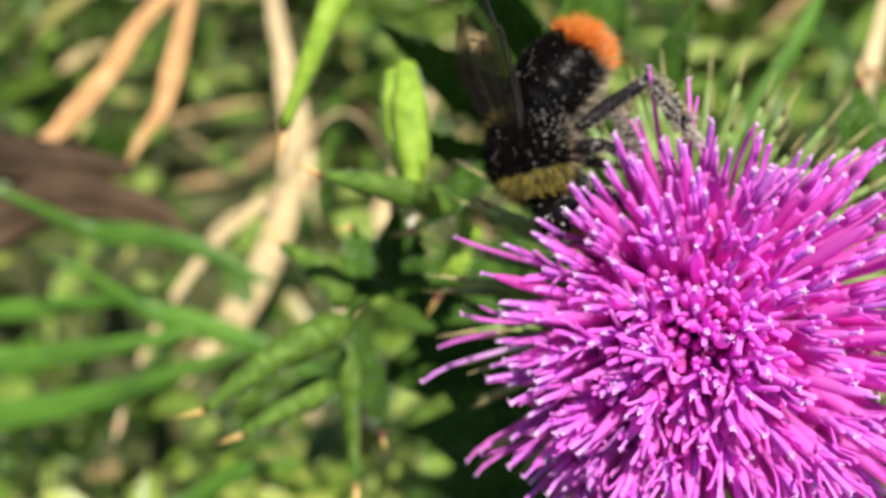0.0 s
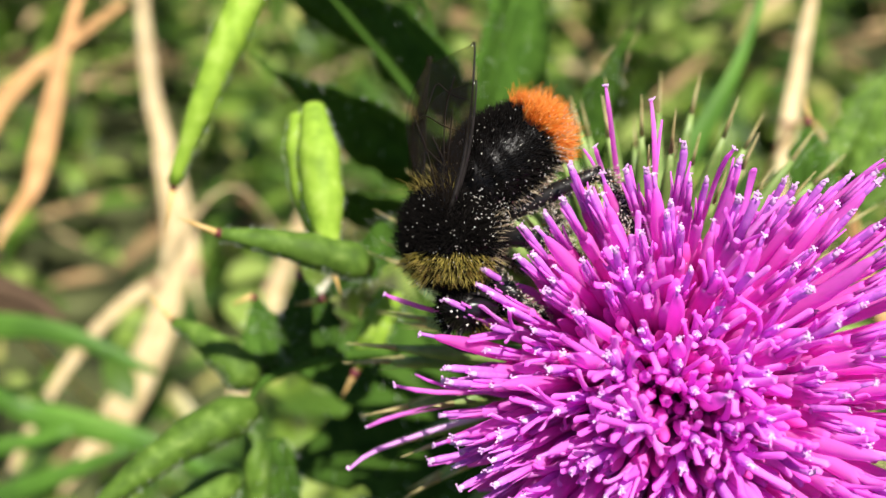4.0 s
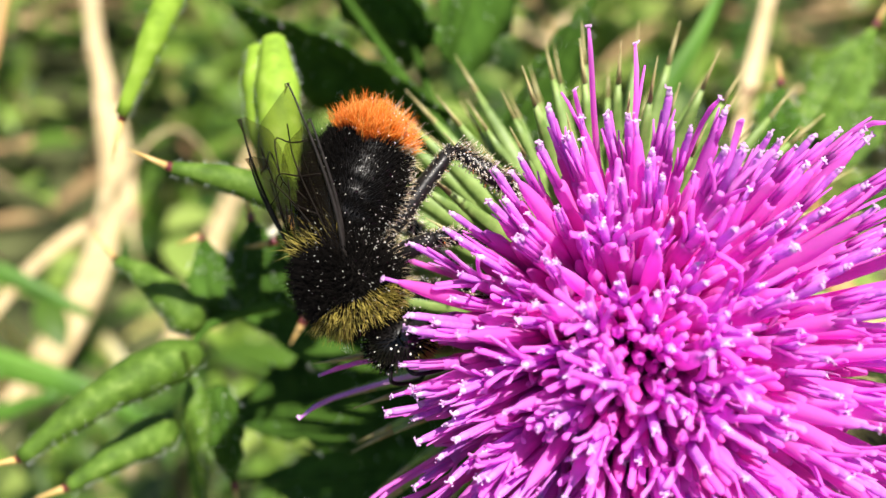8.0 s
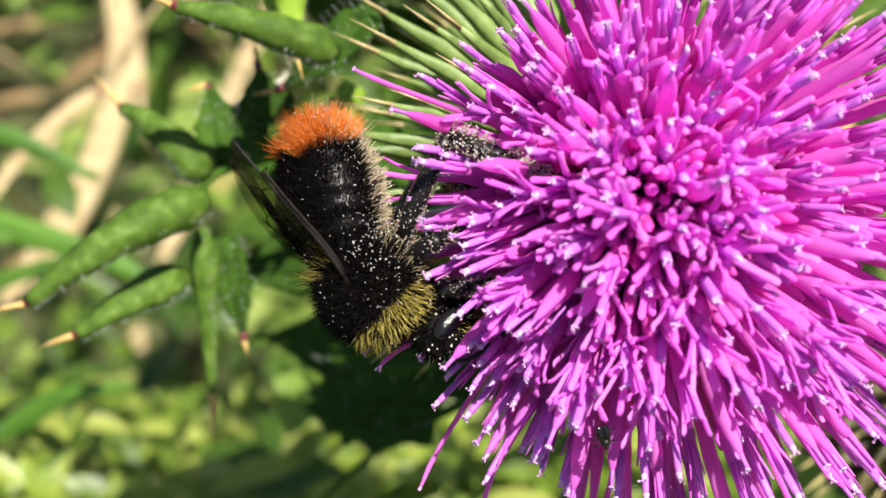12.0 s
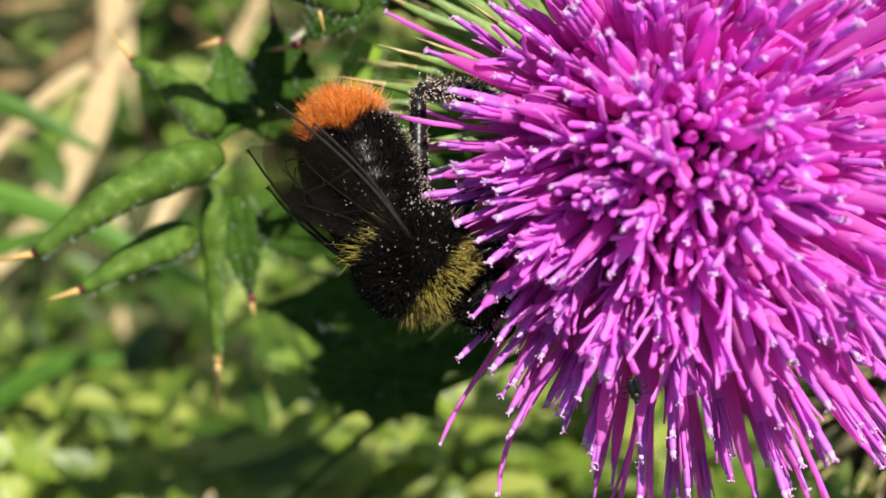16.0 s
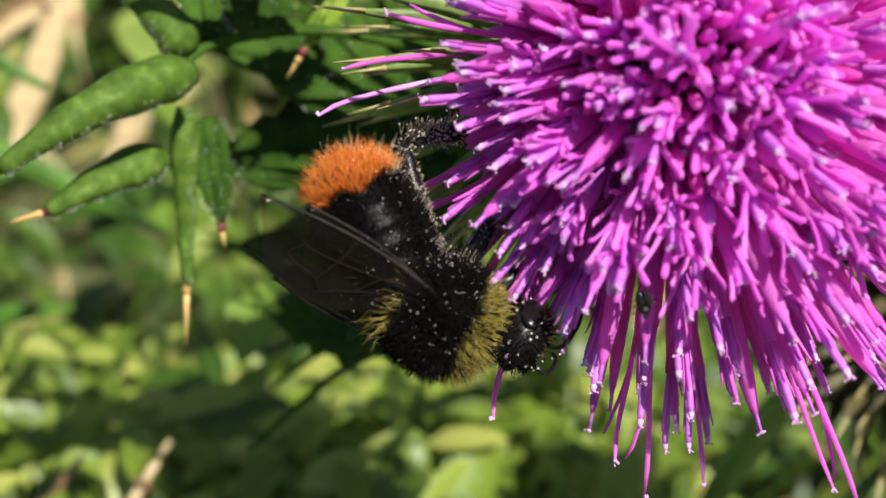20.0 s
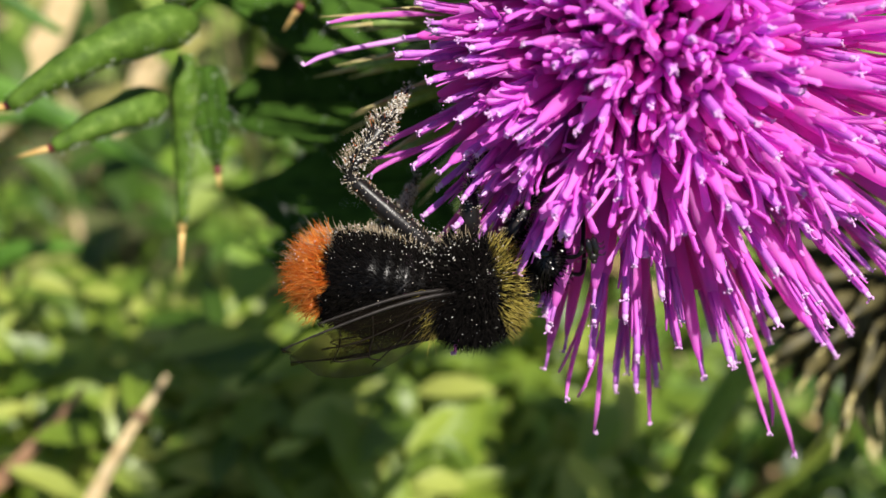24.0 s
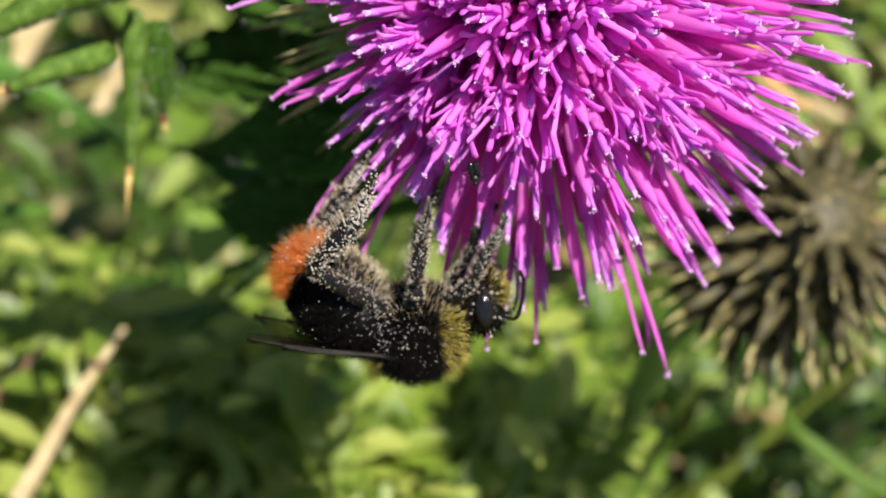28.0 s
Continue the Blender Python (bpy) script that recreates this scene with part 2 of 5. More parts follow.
# ---- mesh helpers ----
class Soup:
    """Vertices and faces gathered for one mesh; slots number its materials."""

    def __init__(self):
        self.v, self.f, self.s = [], [], []

    def add(self, verts, faces, slot=0):
        k = len(self.v)
        self.v += [tuple(p) for p in verts]
        self.f += [tuple(k + i for i in f) for f in faces]
        self.s += [slot] * len(faces)

    def tube(self, path, radii, sides=6, slot=0, flat=1.0, up=None):
        path = [Vector(p) for p in path]
        ref = Vector(up) if up else Vector((0.13, 0.27, 0.95))
        verts = []
        for i, p in enumerate(path):
            d = (path[min(i + 1, len(path) - 1)] - path[max(i - 1, 0)]).normalized()
            a = d.cross(ref)
            a = (a if a.length > 1e-6 else d.orthogonal()).normalized()
            b = a.cross(d)
            for k in range(sides):
                w = 2 * math.pi * k / sides
                verts.append(p + radii[i] * (a * math.cos(w) + b * math.sin(w) * flat))
        faces = []
        for i in range(len(path) - 1):
            for k in range(sides):
                q = i * sides
                faces.append((q + k, q + (k + 1) % sides, q + sides + (k + 1) % sides, q + sides + k))
        faces += [tuple(range(sides - 1, -1, -1)), tuple(range((len(path) - 1) * sides, len(path) * sides))]
        self.add(verts, faces, slot)

    def ball(self, c, r, rings=4, sides=6, slot=0):
        c = Vector(c)
        r = r if isinstance(r, (tuple, list)) else (r, r, r)
        verts = [c + Vector((0, 0, r[2]))]
        for i in range(1, rings):
            th = math.pi * i / rings
            verts += [c + Vector((r[0] * math.sin(th) * math.cos(2 * math.pi * k / sides), r[1] * math.sin(th) * math.sin(2 * math.pi * k / sides), r[2] * math.cos(th))) for k in range(sides)]
        verts.append(c - Vector((0, 0, r[2])))
        faces = [(0, 1 + k, 1 + (k + 1) % sides) for k in range(sides)]
        for i in range(rings - 2):
            q = 1 + i * sides
            faces += [(q + k, q + sides + k, q + sides + (k + 1) % sides, q + (k + 1) % sides) for k in range(sides)]
        last, q = len(verts) - 1, 1 + (rings - 2) * sides
        faces += [(last, q + (k + 1) % sides, q + k) for k in range(sides)]
        self.add(verts, faces, slot)

    def mesh(self, name, mats, smooth=True, scale=1.0):
        me = bpy.data.meshes.new(name)
        me.from_pydata([tuple(x * scale for x in p) for p in self.v], [], self.f)
        for m in mats:
            me.materials.append(m)
        me.polygons.foreach_set("material_index", self.s)
        me.polygons.foreach_set("use_smooth", [smooth] * len(self.f))
        me.update()
        return me


def part(name, mesh, parent, label="", m=None, kind=""):
    ob = new(name, mesh)
    ob.parent = parent
    if m is not None:
        ob.matrix_basis = m
    return tagged(ob, label, kind=kind)


def smooth_path(pts, n=10):
    """A smooth line through the points."""
    pts = [Vector(p) for p in pts]
    ext = [2 * pts[0] - pts[1]] + pts + [2 * pts[-1] - pts[-2]]
    out = []
    for i in range(1, len(ext) - 2):
        a, b, c, d = ext[i - 1 : i + 3]
        for k in range(n):
            t = k / n
            out.append(0.5 * (2 * b + (c - a) * t + (2 * a - 5 * b + 4 * c - d) * t * t + (3 * b - a - 3 * c + d) * t**3))
    return out + [pts[-1]]


# ---- ground ----
def build_ground():
    s = Soup()
    n = 64
    line = [math.copysign(0.5 * abs(u) + 250 * abs(u) ** 6, u) for u in [2 * i / n - 1 for i in range(n + 1)]]
    verts = [(x, y + 0.2, 0.006 * noise.noise((x * 9, y * 9, 0)) - (0.02 if abs(x) + abs(y) > 4 else 0)) for y in line for x in line]
    s.add(verts, [(j * (n + 1) + i, j * (n + 1) + i + 1, (j + 1) * (n + 1) + i + 1, (j + 1) * (n + 1) + i) for j in range(n) for i in range(n)])
    tagged(new("ground", s.mesh("ground", [SOIL])), "dark mossy soil under grass and weeds", "ground", kind="structure")


build_ground()


# ---- thistle ----
HEAD_AT, AXIS = at(16.5, -7.0, 23.5), toward(0.6, 4.2, -18)


def axes_at(p, z, x):
    """The pose at p whose z axis is z and whose x axis leans to x."""
    z = Vector(z).normalized()
    y = z.cross(Vector(x)).normalized()
    return Matrix.Translation(p) @ Matrix((y.cross(z), y, z)).transposed().to_4x4()


def floret_mesh(seed, bow, slim=False):
    """One floret, 26 long: a tube that widens to a throat, five spreading lobes, and the style with its stigma; some still closed."""
    rng = random.Random(seed)
    s = Soup()
    hook, side, wave, beat = rng.uniform(-1.4, 2.0), rng.uniform(-1.6, 1.6), rng.uniform(-0.35, 0.35), rng.uniform(4, 8)

    def line(t):
        return Vector((-bow * 104 * t * (1 - t) + hook * max(t - 0.55, 0) * 2, side * t * t + wave * math.sin(beat * t), 26 * t))

    closed = seed % 6 == 5
    cut = rng.uniform(0.82, 0.89)
    if closed:
        s.tube([line(t) for t in (0, 0.25, 0.5, 0.68, 0.8, 0.9, 0.97, 1.0)], [0.22, 0.32, 0.46, 0.58, 0.66, 0.56, 0.34, 0.12], 8)
        s.tube([line(0.95), line(1.04)], [0.2, 0.15], 5, 1)
        star(s, line(1.04), rng, 0.28)
        return s
    s.tube([line(t) for t in (0, 0.2, 0.4, 0.55, 0.68, 0.78, cut - 0.03, cut)], [0.22, 0.3, 0.4, 0.49, 0.57, 0.65, 0.72, 0.68], 8)
    turn = rng.uniform(0, 1)
    if slim:
        s.v, s.f, s.s = [], [], []
        cut = rng.uniform(0.78, 0.86)
        s.tube([line(t) for t in (0, 0.3, 0.5, 0.64, 0.74, cut - 0.02, cut)], [0.2, 0.28, 0.36, 0.44, 0.52, 0.58, 0.5], 8)
        for k in range(3 + seed % 3):
            w = 2 * math.pi * k / 5 + turn
            d = Vector((math.cos(w), math.sin(w), 0))
            reach, flare = rng.uniform(2.4, 4.2) / 26, rng.uniform(0.0, 0.5)
            s.tube([line(cut - 0.02) + d * 0.34, line(cut + reach * 0.5) + d * (0.34 + 0.3 * flare), line(cut + reach) + d * (0.3 + flare)], [0.26, 0.2, 0.1], 5, 3, 0.6, d)
        tip = cut + rng.uniform(3.2, 5.2) / 26
        s.tube([line(cut - 0.04), line((cut + tip) / 2), line(tip - 0.02), line(tip)], [0.3, 0.28, 0.3, 0.2], 7, 1)
        s.ball(line(tip), (0.27, 0.27, 0.4), 4, 6, 2)
        star(s, line(tip + 0.012), rng, 0.3)
        return s
    wide = rng.uniform(0.5, 2.1)
    for k in range(5):
        w = 2 * math.pi * k / 5 + turn + rng.uniform(-0.25, 0.25)
        flare, reach, curl = wide * rng.uniform(0.6, 1.2), rng.uniform(2.4, 4.2) / 26, rng.uniform(-0.3, 0.7)
        d = Vector((math.cos(w), math.sin(w), 0))
        e = Vector((-d.y, d.x, 0)) * rng.uniform(-0.5, 0.5)
        pts = [line(cut + reach * q) + d * (0.42 + flare * max(q, 0) ** 1.4) + e * max(q, 0) ** 2 for q in (-0.25, 0.2, 0.6, 0.92)]
        pts.append(pts[-1] + d * curl * 0.5 + Vector((0, 0, 0.4 - 0.4 * curl)))
        s.tube(pts, [0.44, 0.34, 0.25, 0.29, 0.17], 6, 3, 0.5, d)
    tip = cut + rng.uniform(2.0, 4.4) / 26
    s.tube([line(cut - 0.05), line((cut + tip) / 2), line(tip - 0.012), line(tip)], [0.34, 0.33, 0.34, 0.22], 6, 1)
    star(s, line(tip), rng, 0.36)
    return s


def star(s, p, rng, size):
    """The small forked stigma with a few pollen grains."""
    for k in range(rng.randint(3, 5)):
        w = rng.uniform(0, 2 * math.pi)
        e = Vector((math.cos(w), math.sin(w), rng.uniform(0.2, 1.4))).normalized() * size * rng.uniform(0.7, 1.2)
        s.tube([p - e * 0.2, p + e * 0.5, p + e], [0.11, 0.1, 0.06], 4, 2)
        s.ball(p + e * rng.uniform(0.6, 1.2) + Vector((rng.gauss(0, 0.1), rng.gauss(0, 0.1), 0)), rng.uniform(0.07, 0.12), 3, 4, 2)
    s.ball(p, 0.12, 3, 5, 2)


def stray_mesh(seed):
    """A slender floret, 26 long, that bows out and ends in a hook."""
    rng = random.Random(seed)
    s = Soup()
    bow, hook, side = rng.uniform(-2.5, 2.5), rng.choice((-1, 1)) * rng.uniform(0.8, 2.2), rng.uniform(-1.5, 1.5)

    def line(t):
        return Vector((4 * bow * t * (1 - t) + hook * max(t - 0.82, 0) ** 2 * 40, 4 * side * t * (1 - t), 26 * t - abs(hook) * max(t - 0.9, 0) * 4))

    s.tube([line(k / 14) for k in range(15)], [0.18, 0.19, 0.2, 0.21, 0.22, 0.24, 0.26, 0.29, 0.3, 0.28, 0.26, 0.24, 0.23, 0.22, 0.12], 6)
    if seed % 2:
        d = Vector((0.9, rng.uniform(-1, 1), 0)).normalized()
        s.tube([line(0.72), line(0.8) + d * 0.6, line(0.87) + d * 1.5, line(0.9) + d * 2.2], [0.18, 0.18, 0.15, 0.09], 5, 3)
    star(s, line(1.0), rng, 0.3)
    return s


# tips of the florets that stand out beyond the rest
STRAYS = ((11.9, -30.4, 6), (15.5, -28.9, 6), (21.4, -26.3, 6), (34.7, -25.2, 6), (43.7, -17.1, 6), (10.2, -28.0, 8), (27.2, -22.6, 6), (35, -19.9, 7), (-6.3, -15, 10), (-5.5, -7.4, 10), (-5.2, 5.6, 14), (-6.3, 7.8, 14), (46.4, -1.5, 10), (44, 2, 10),
          (-2.1, 17.7, 15), (15.7, 27.9, 17), (20.2, 26.7, 17), (33.1, 29, 17), (30.1, 26.9, 17), (12.1, 25.7, 17), (2.4, 22.4, 17), (-7.3, 7, 18), (-9.5, -4.5, 18.9), (-11.7, -1, 20))


def build_thistle():
    plant = tagged(new("thistle"), "flowering spear thistle with one open magenta head, spiny green leaves", "thistle")
    plant.location = (0.012, 0.075, 0.0)
    base = plant.location.copy()
    rng = random.Random(4)
    head_pose = axes_at(HEAD_AT, AXIS, (1, 0, 0))
    # stem
    neck = HEAD_AT - AXIS * 22 * U
    s = Soup()
    line = smooth_path([neck - base, neck - base + Vector((0.002, 0.012, -0.03)), Vector((0.004, 0.004, 0.14)), Vector((0, 0, -0.01))], 8)
    s.tube(line, [(2.6 + 1.6 * i / len(line)) * U for i in range(len(line))], 10)
    part("stem", s.mesh("stem", [STEM]), plant, "ribbed green hairy stem")
    # head: the bulb that carries bracts and florets
    s = Soup()
    prof = [(-22, 2.6), (-20, 6), (-16, 9.5), (-11, 11.2), (-6, 10.5), (-2, 8.2), (0.5, 7.4)]
    s.tube([(0, 0, h * U) for h, r in prof], [r * U for h, r in prof], 24)
    head = part("flower_head", s.mesh("flower_head", [BRACT]), plant, "rounded green bulb covered with spiny bracts", Matrix.Translation(-base) @ head_pose)
    # bracts
    shapes = []
    for k in range(5):
        s = Soup()
        bend = rng.uniform(1.5, 4)
        pts = [Vector((bend * t * t, 0, 15 * t)) * U for t in (0, 0.2, 0.45, 0.7, 0.85)]
        s.tube(pts, [1.0 * U, 1.15 * U, 0.85 * U, 0.5 * U, 0.26 * U], 5, 0, 0.45, (1, 0, 0.01))
        s.tube([pts[-1], Vector((bend * 0.9, 0, 14.2)) * U, Vector((bend * 1.1, 0, 16.6)) * U], [0.26 * U, 0.16 * U, 0.03 * U], 4, 1)
        shapes.append(s.mesh("bract", [BRACT, SPINE_PALE]))
    for i in range(170):
        u = (i + 0.5) / 170
        phi = i * 2.39996
        h = -20 + 19 * u
        r = float(np.interp(h, [p[0] for p in prof], [p[1] for p in prof]))
        radial = Vector((math.cos(phi), math.sin(phi), 0))
        lift = -0.35 + 1.05 * u + rng.uniform(-0.25, 0.25)
        z = (radial + Vector((0, 0, lift))).normalized()
        m = axes_at((radial * r * 0.9 + Vector((0, 0, h))) * U, z, radial + Vector((0, 0, -0.5))) @ Matrix.Scale(rng.uniform(0.7, 1.06) * (1 + 0.12 * max(0, -math.cos(phi))), 4)
        part("bract", shapes[i % 5], head, "", m)
    # florets: they fan out from one point over a wide cap
    sources = [floret_mesh(k, 0.018 + 0.012 * (k % 4)) for k in range(24)]
    meshes = [s.mesh("floret", [COROLLA, STYLE, STIGMA, LOBE], True, U) for s in sources]
    slim_sources = [floret_mesh(k, 0.012 + 0.01 * (k % 4), True) for k in range(24)]
    slim_meshes = [s.mesh("floret", [COROLLA_DEEP, STYLE, STIGMA, LOBE], True, U) for s in slim_sources]
    outer = Soup()
    tips = []
    n, first = 330, 262
    for i in range(n):
        phi = i * 2.39996 + rng.gauss(0, 0.05)
        left, down, right, up = max(0, -math.cos(phi)), max(0, -math.sin(phi)), max(0, math.cos(phi)), max(0, math.sin(phi))
        most = radians(60 + 10 * right * right + 12 * down * down - 4 * left * left - 16 * left * down - 1 * up * up)
        th = math.acos(1 - (1 - math.cos(most)) * ((i + 0.5) / n) ** 0.96) + rng.gauss(0, 0.025)
        L = 26.3 + 1.2 * math.exp(-((th / 0.3) ** 2)) + math.sin(th) * (3.5 * down + 3.0 * right - 2.6 * left - 1.5 * up - 2.5 * left * down) + rng.gauss(0, 1.0)
        d = Vector((math.sin(th) * math.cos(phi), math.sin(th) * math.sin(phi), math.cos(th)))
        tips.append((d * L, rng.uniform(0.9, 1.15) * (1.08 - 0.16 * min(1, th / 0.95)), th + rng.gauss(0, 0.12) > 0.55))
    for i in range(60):
        th, phi = math.acos(1 - (0.5 if i < 30 else 0.05) * rng.random()), rng.uniform(0, 2 * math.pi)
        tips.append((Vector((math.sin(th) * math.cos(phi), math.sin(th) * math.sin(phi), math.cos(th))) * rng.uniform(19, 23), 0.9, False))
    # the young florets still packed between the open ones
    young = Soup()
    for i in range(420):
        th, phi = math.acos(1 - 0.5 * (i + 0.5) / 420), i * 2.39996
        d = Vector((math.sin(th) * math.cos(phi), math.sin(th) * math.sin(phi), math.cos(th)))
        L = rng.uniform(16, 21) + 3.2 * math.exp(-((th / 0.42) ** 2))
        young.tube([d * 1.5, d * L * 0.6, d * L * 0.92, d * L], [0.3, 0.55, 0.62, 0.25], 6)
    for i in range(110):
        th, phi = math.acos(1 - 0.06 * (i + 0.5) / 110), i * 2.39996
        d = Vector((math.sin(th) * math.cos(phi), math.sin(th) * math.sin(phi), math.cos(th)))
        L = rng.uniform(21.5, 24.5)
        young.tube([d * 4, d * L * 0.7, d * L * 0.94, d * L], [0.2, 0.4, 0.5, 0.2], 6)
    part("young_floret_mass", young.mesh("young_floret_mass", [COROLLA_DEEP], True, U), head, "packed unopened magenta florets", None, "stuff")
    inverse = head_pose.inverted()
    tips += [(inverse @ at(*p) / U, 0.9, True) for p in STRAYS]
    stray_shapes = [stray_mesh(40 + k).mesh("floret", [COROLLA, STYLE, STIGMA, LOBE], True, U) for k in range(8)]
    pale = stray_mesh(42).mesh("floret", [BLEACHED, BLEACHED, STIGMA, BLEACHED], True, U)
    for i, (tip, wide, slim) in enumerate(tips):
        radial = Vector((tip.x, tip.y, 0))
        foot = radial * 0.09 + Vector((0, 0, 0.5))
        d = tip - foot
        out = radial.normalized() if radial.length > 1 else Vector((1, 0, 0))
        size = Matrix.Diagonal((wide, wide, d.length / 26, 1))
        stray, old = i >= len(tips) - len(STRAYS), i == len(tips) - 1
        if i < first or stray:
            part("floret", pale if old else stray_shapes[i % 8] if stray else (slim_meshes if slim else meshes)[(i * 7 + i // 24) % 24], head, "bleached whitish floret" if old else "", axes_at(foot * U, d, out) @ size)
        else:
            mm = axes_at(foot, d, out) @ size
            src = (slim_sources if slim else sources)[(i * 7 + i // 24) % 24]
            start = len(outer.v)
            outer.v += [tuple(mm @ Vector(p)) for p in src.v]
            outer.f += [tuple(start + j for j in f) for f in src.f]
            outer.s += src.s
    part("outer_floret_ring", outer.mesh("outer_floret_ring", [COROLLA_DEEP, STYLE, STIGMA, LOBE], True, U), head, "dense outer ring of slender magenta florets", None, "stuff")
    return plant, base


thistle, THISTLE_BASE = build_thistle()


def lobe(base, joint, tip, width, fold=0.35, mats=(LEAF, SPINE, SPINE_RED), facing=(0, -0.5, -1), origin=None, teeth=True, seed=0, sag=0.0, rolled=False, lance=False):
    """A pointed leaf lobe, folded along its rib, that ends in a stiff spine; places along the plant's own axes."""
    rng = random.Random(seed)
    a, b, c = Vector(base), Vector(joint), Vector(tip)
    d = (b - a).normalized()
    up = Vector(facing)
    up = (up - d * up.dot(d)).normalized()
    side = d.cross(up)
    s = Soup()
    n, rows = 16, []
    for i in range(n + 1):
        t = i / n
        w = width * (0.55 + 1.5 * t - 2.0 * t * t) * (1 - t**5) + 0.25
        mid = a.lerp(b, t) + up * (-sag * 4 * t * (1 - t))
        jag = [1 + (rng.uniform(-0.12, 0.22) if teeth else 0) for _ in (0, 1)]
        lift = fold * w
        rows.append([mid + side * w * jag[0] + up * lift, mid + side * w * 0.5 + up * lift * 0.45, mid - up * 0.1, mid - side * w * 0.5 + up * lift * 0.45, mid - side * w * jag[1] + up * lift])
    top = [p for r in rows for p in r]
    low = [p - up * 0.28 for p in top]
    m = len(top)
    faces = []
    for i in range(n):
        for k in range(4):
            q = i * 5 + k
            faces.append((q, q + 1, q + 6, q + 5))
            faces.append((m + q, m + q + 5, m + q + 6, m + q + 1))
        for k in (0, 4):
            q = i * 5 + k
            faces.append((q, q + 5, m + q + 5, m + q) if k == 0 else (q, m + q, m + q + 5, q + 5))
    conv = lambda p: at(*p) - (origin or Vector((0, 0, 0)))
    if rolled:
        ts = [k / 20 for k in range(21)]
        mids = [a.lerp(b, t) - up * (sag * 4 * t * (1 - t)) for t in ts]
        girth = [width * (0.22 + 0.9 * math.sin(math.pi * min(1, 0.12 + 0.86 * t)) ** 0.9 if lance else min(1, 0.45 + 4 * t) * (1.05 - 0.72 * t**1.4)) * (1 + 0.05 * math.sin(19 * t + seed)) for t in ts]
        s.tube([conv(p) for p in mids], [g * U for g in girth], 12, 0, 0.95, SLOPE @ up)
        for i in range(420):
            k = rng.randint(1, 20)
            w = rng.uniform(0, 2 * math.pi)
            o = side * math.sin(w) + up * math.cos(w) * (1 if rng.random() < 0.75 else -1)
            p = mids[k].lerp(mids[k - 1], rng.random()) + (side * math.cos(w) * 0.95 + up * 0.3 * math.sin(3 * w)) * girth[k]
            s.tube([conv(p), conv(p + (side * math.cos(w) + o * 0.6 + d * rng.uniform(-0.4, 0.6)).normalized() * rng.uniform(0.25, 0.6))], [0.028 * U, 0.01 * U], 3, 3)
    else:
        s.add([conv(p) for p in top + low], faces, 0)
        s.tube([conv(a), conv(a.lerp(b, 0.5) - up * (0.2 + sag)), conv(b)], [0.7 * U, 0.55 * U, 0.4 * U], 6, 0)
    if teeth and not rolled:
        for i in range(80):
            t, sg = rng.uniform(0.05, 0.95), rng.choice((0, 4))
            p = rows[int(t * n)][sg] if rng.random() < 0.6 else rows[int(t * n)][rng.choice((1, 2, 3))]
            out = (side if sg == 0 else -side) * 0.5 + up * 0.6 + Vector((rng.uniform(-0.4, 0.4),) * 3)
            s.tube([conv(p), conv(p + out.normalized() * rng.uniform(0.6, 1.4))], [0.035 * U, 0.012 * U], 3, 3)
    s.tube([conv(b - d * 0.6), conv(b + (c - b) * 0.12)], [0.52 * U, 0.43 * U], 6, 2)
    s.tube([conv(b + (c - b) * 0.1), conv(b.lerp(c, 0.5)), conv(c)], [0.36 * U, 0.22 * U, 0.03 * U], 6, 1)
    return s.mesh("leaf_lobe", [*mats, WOOL])


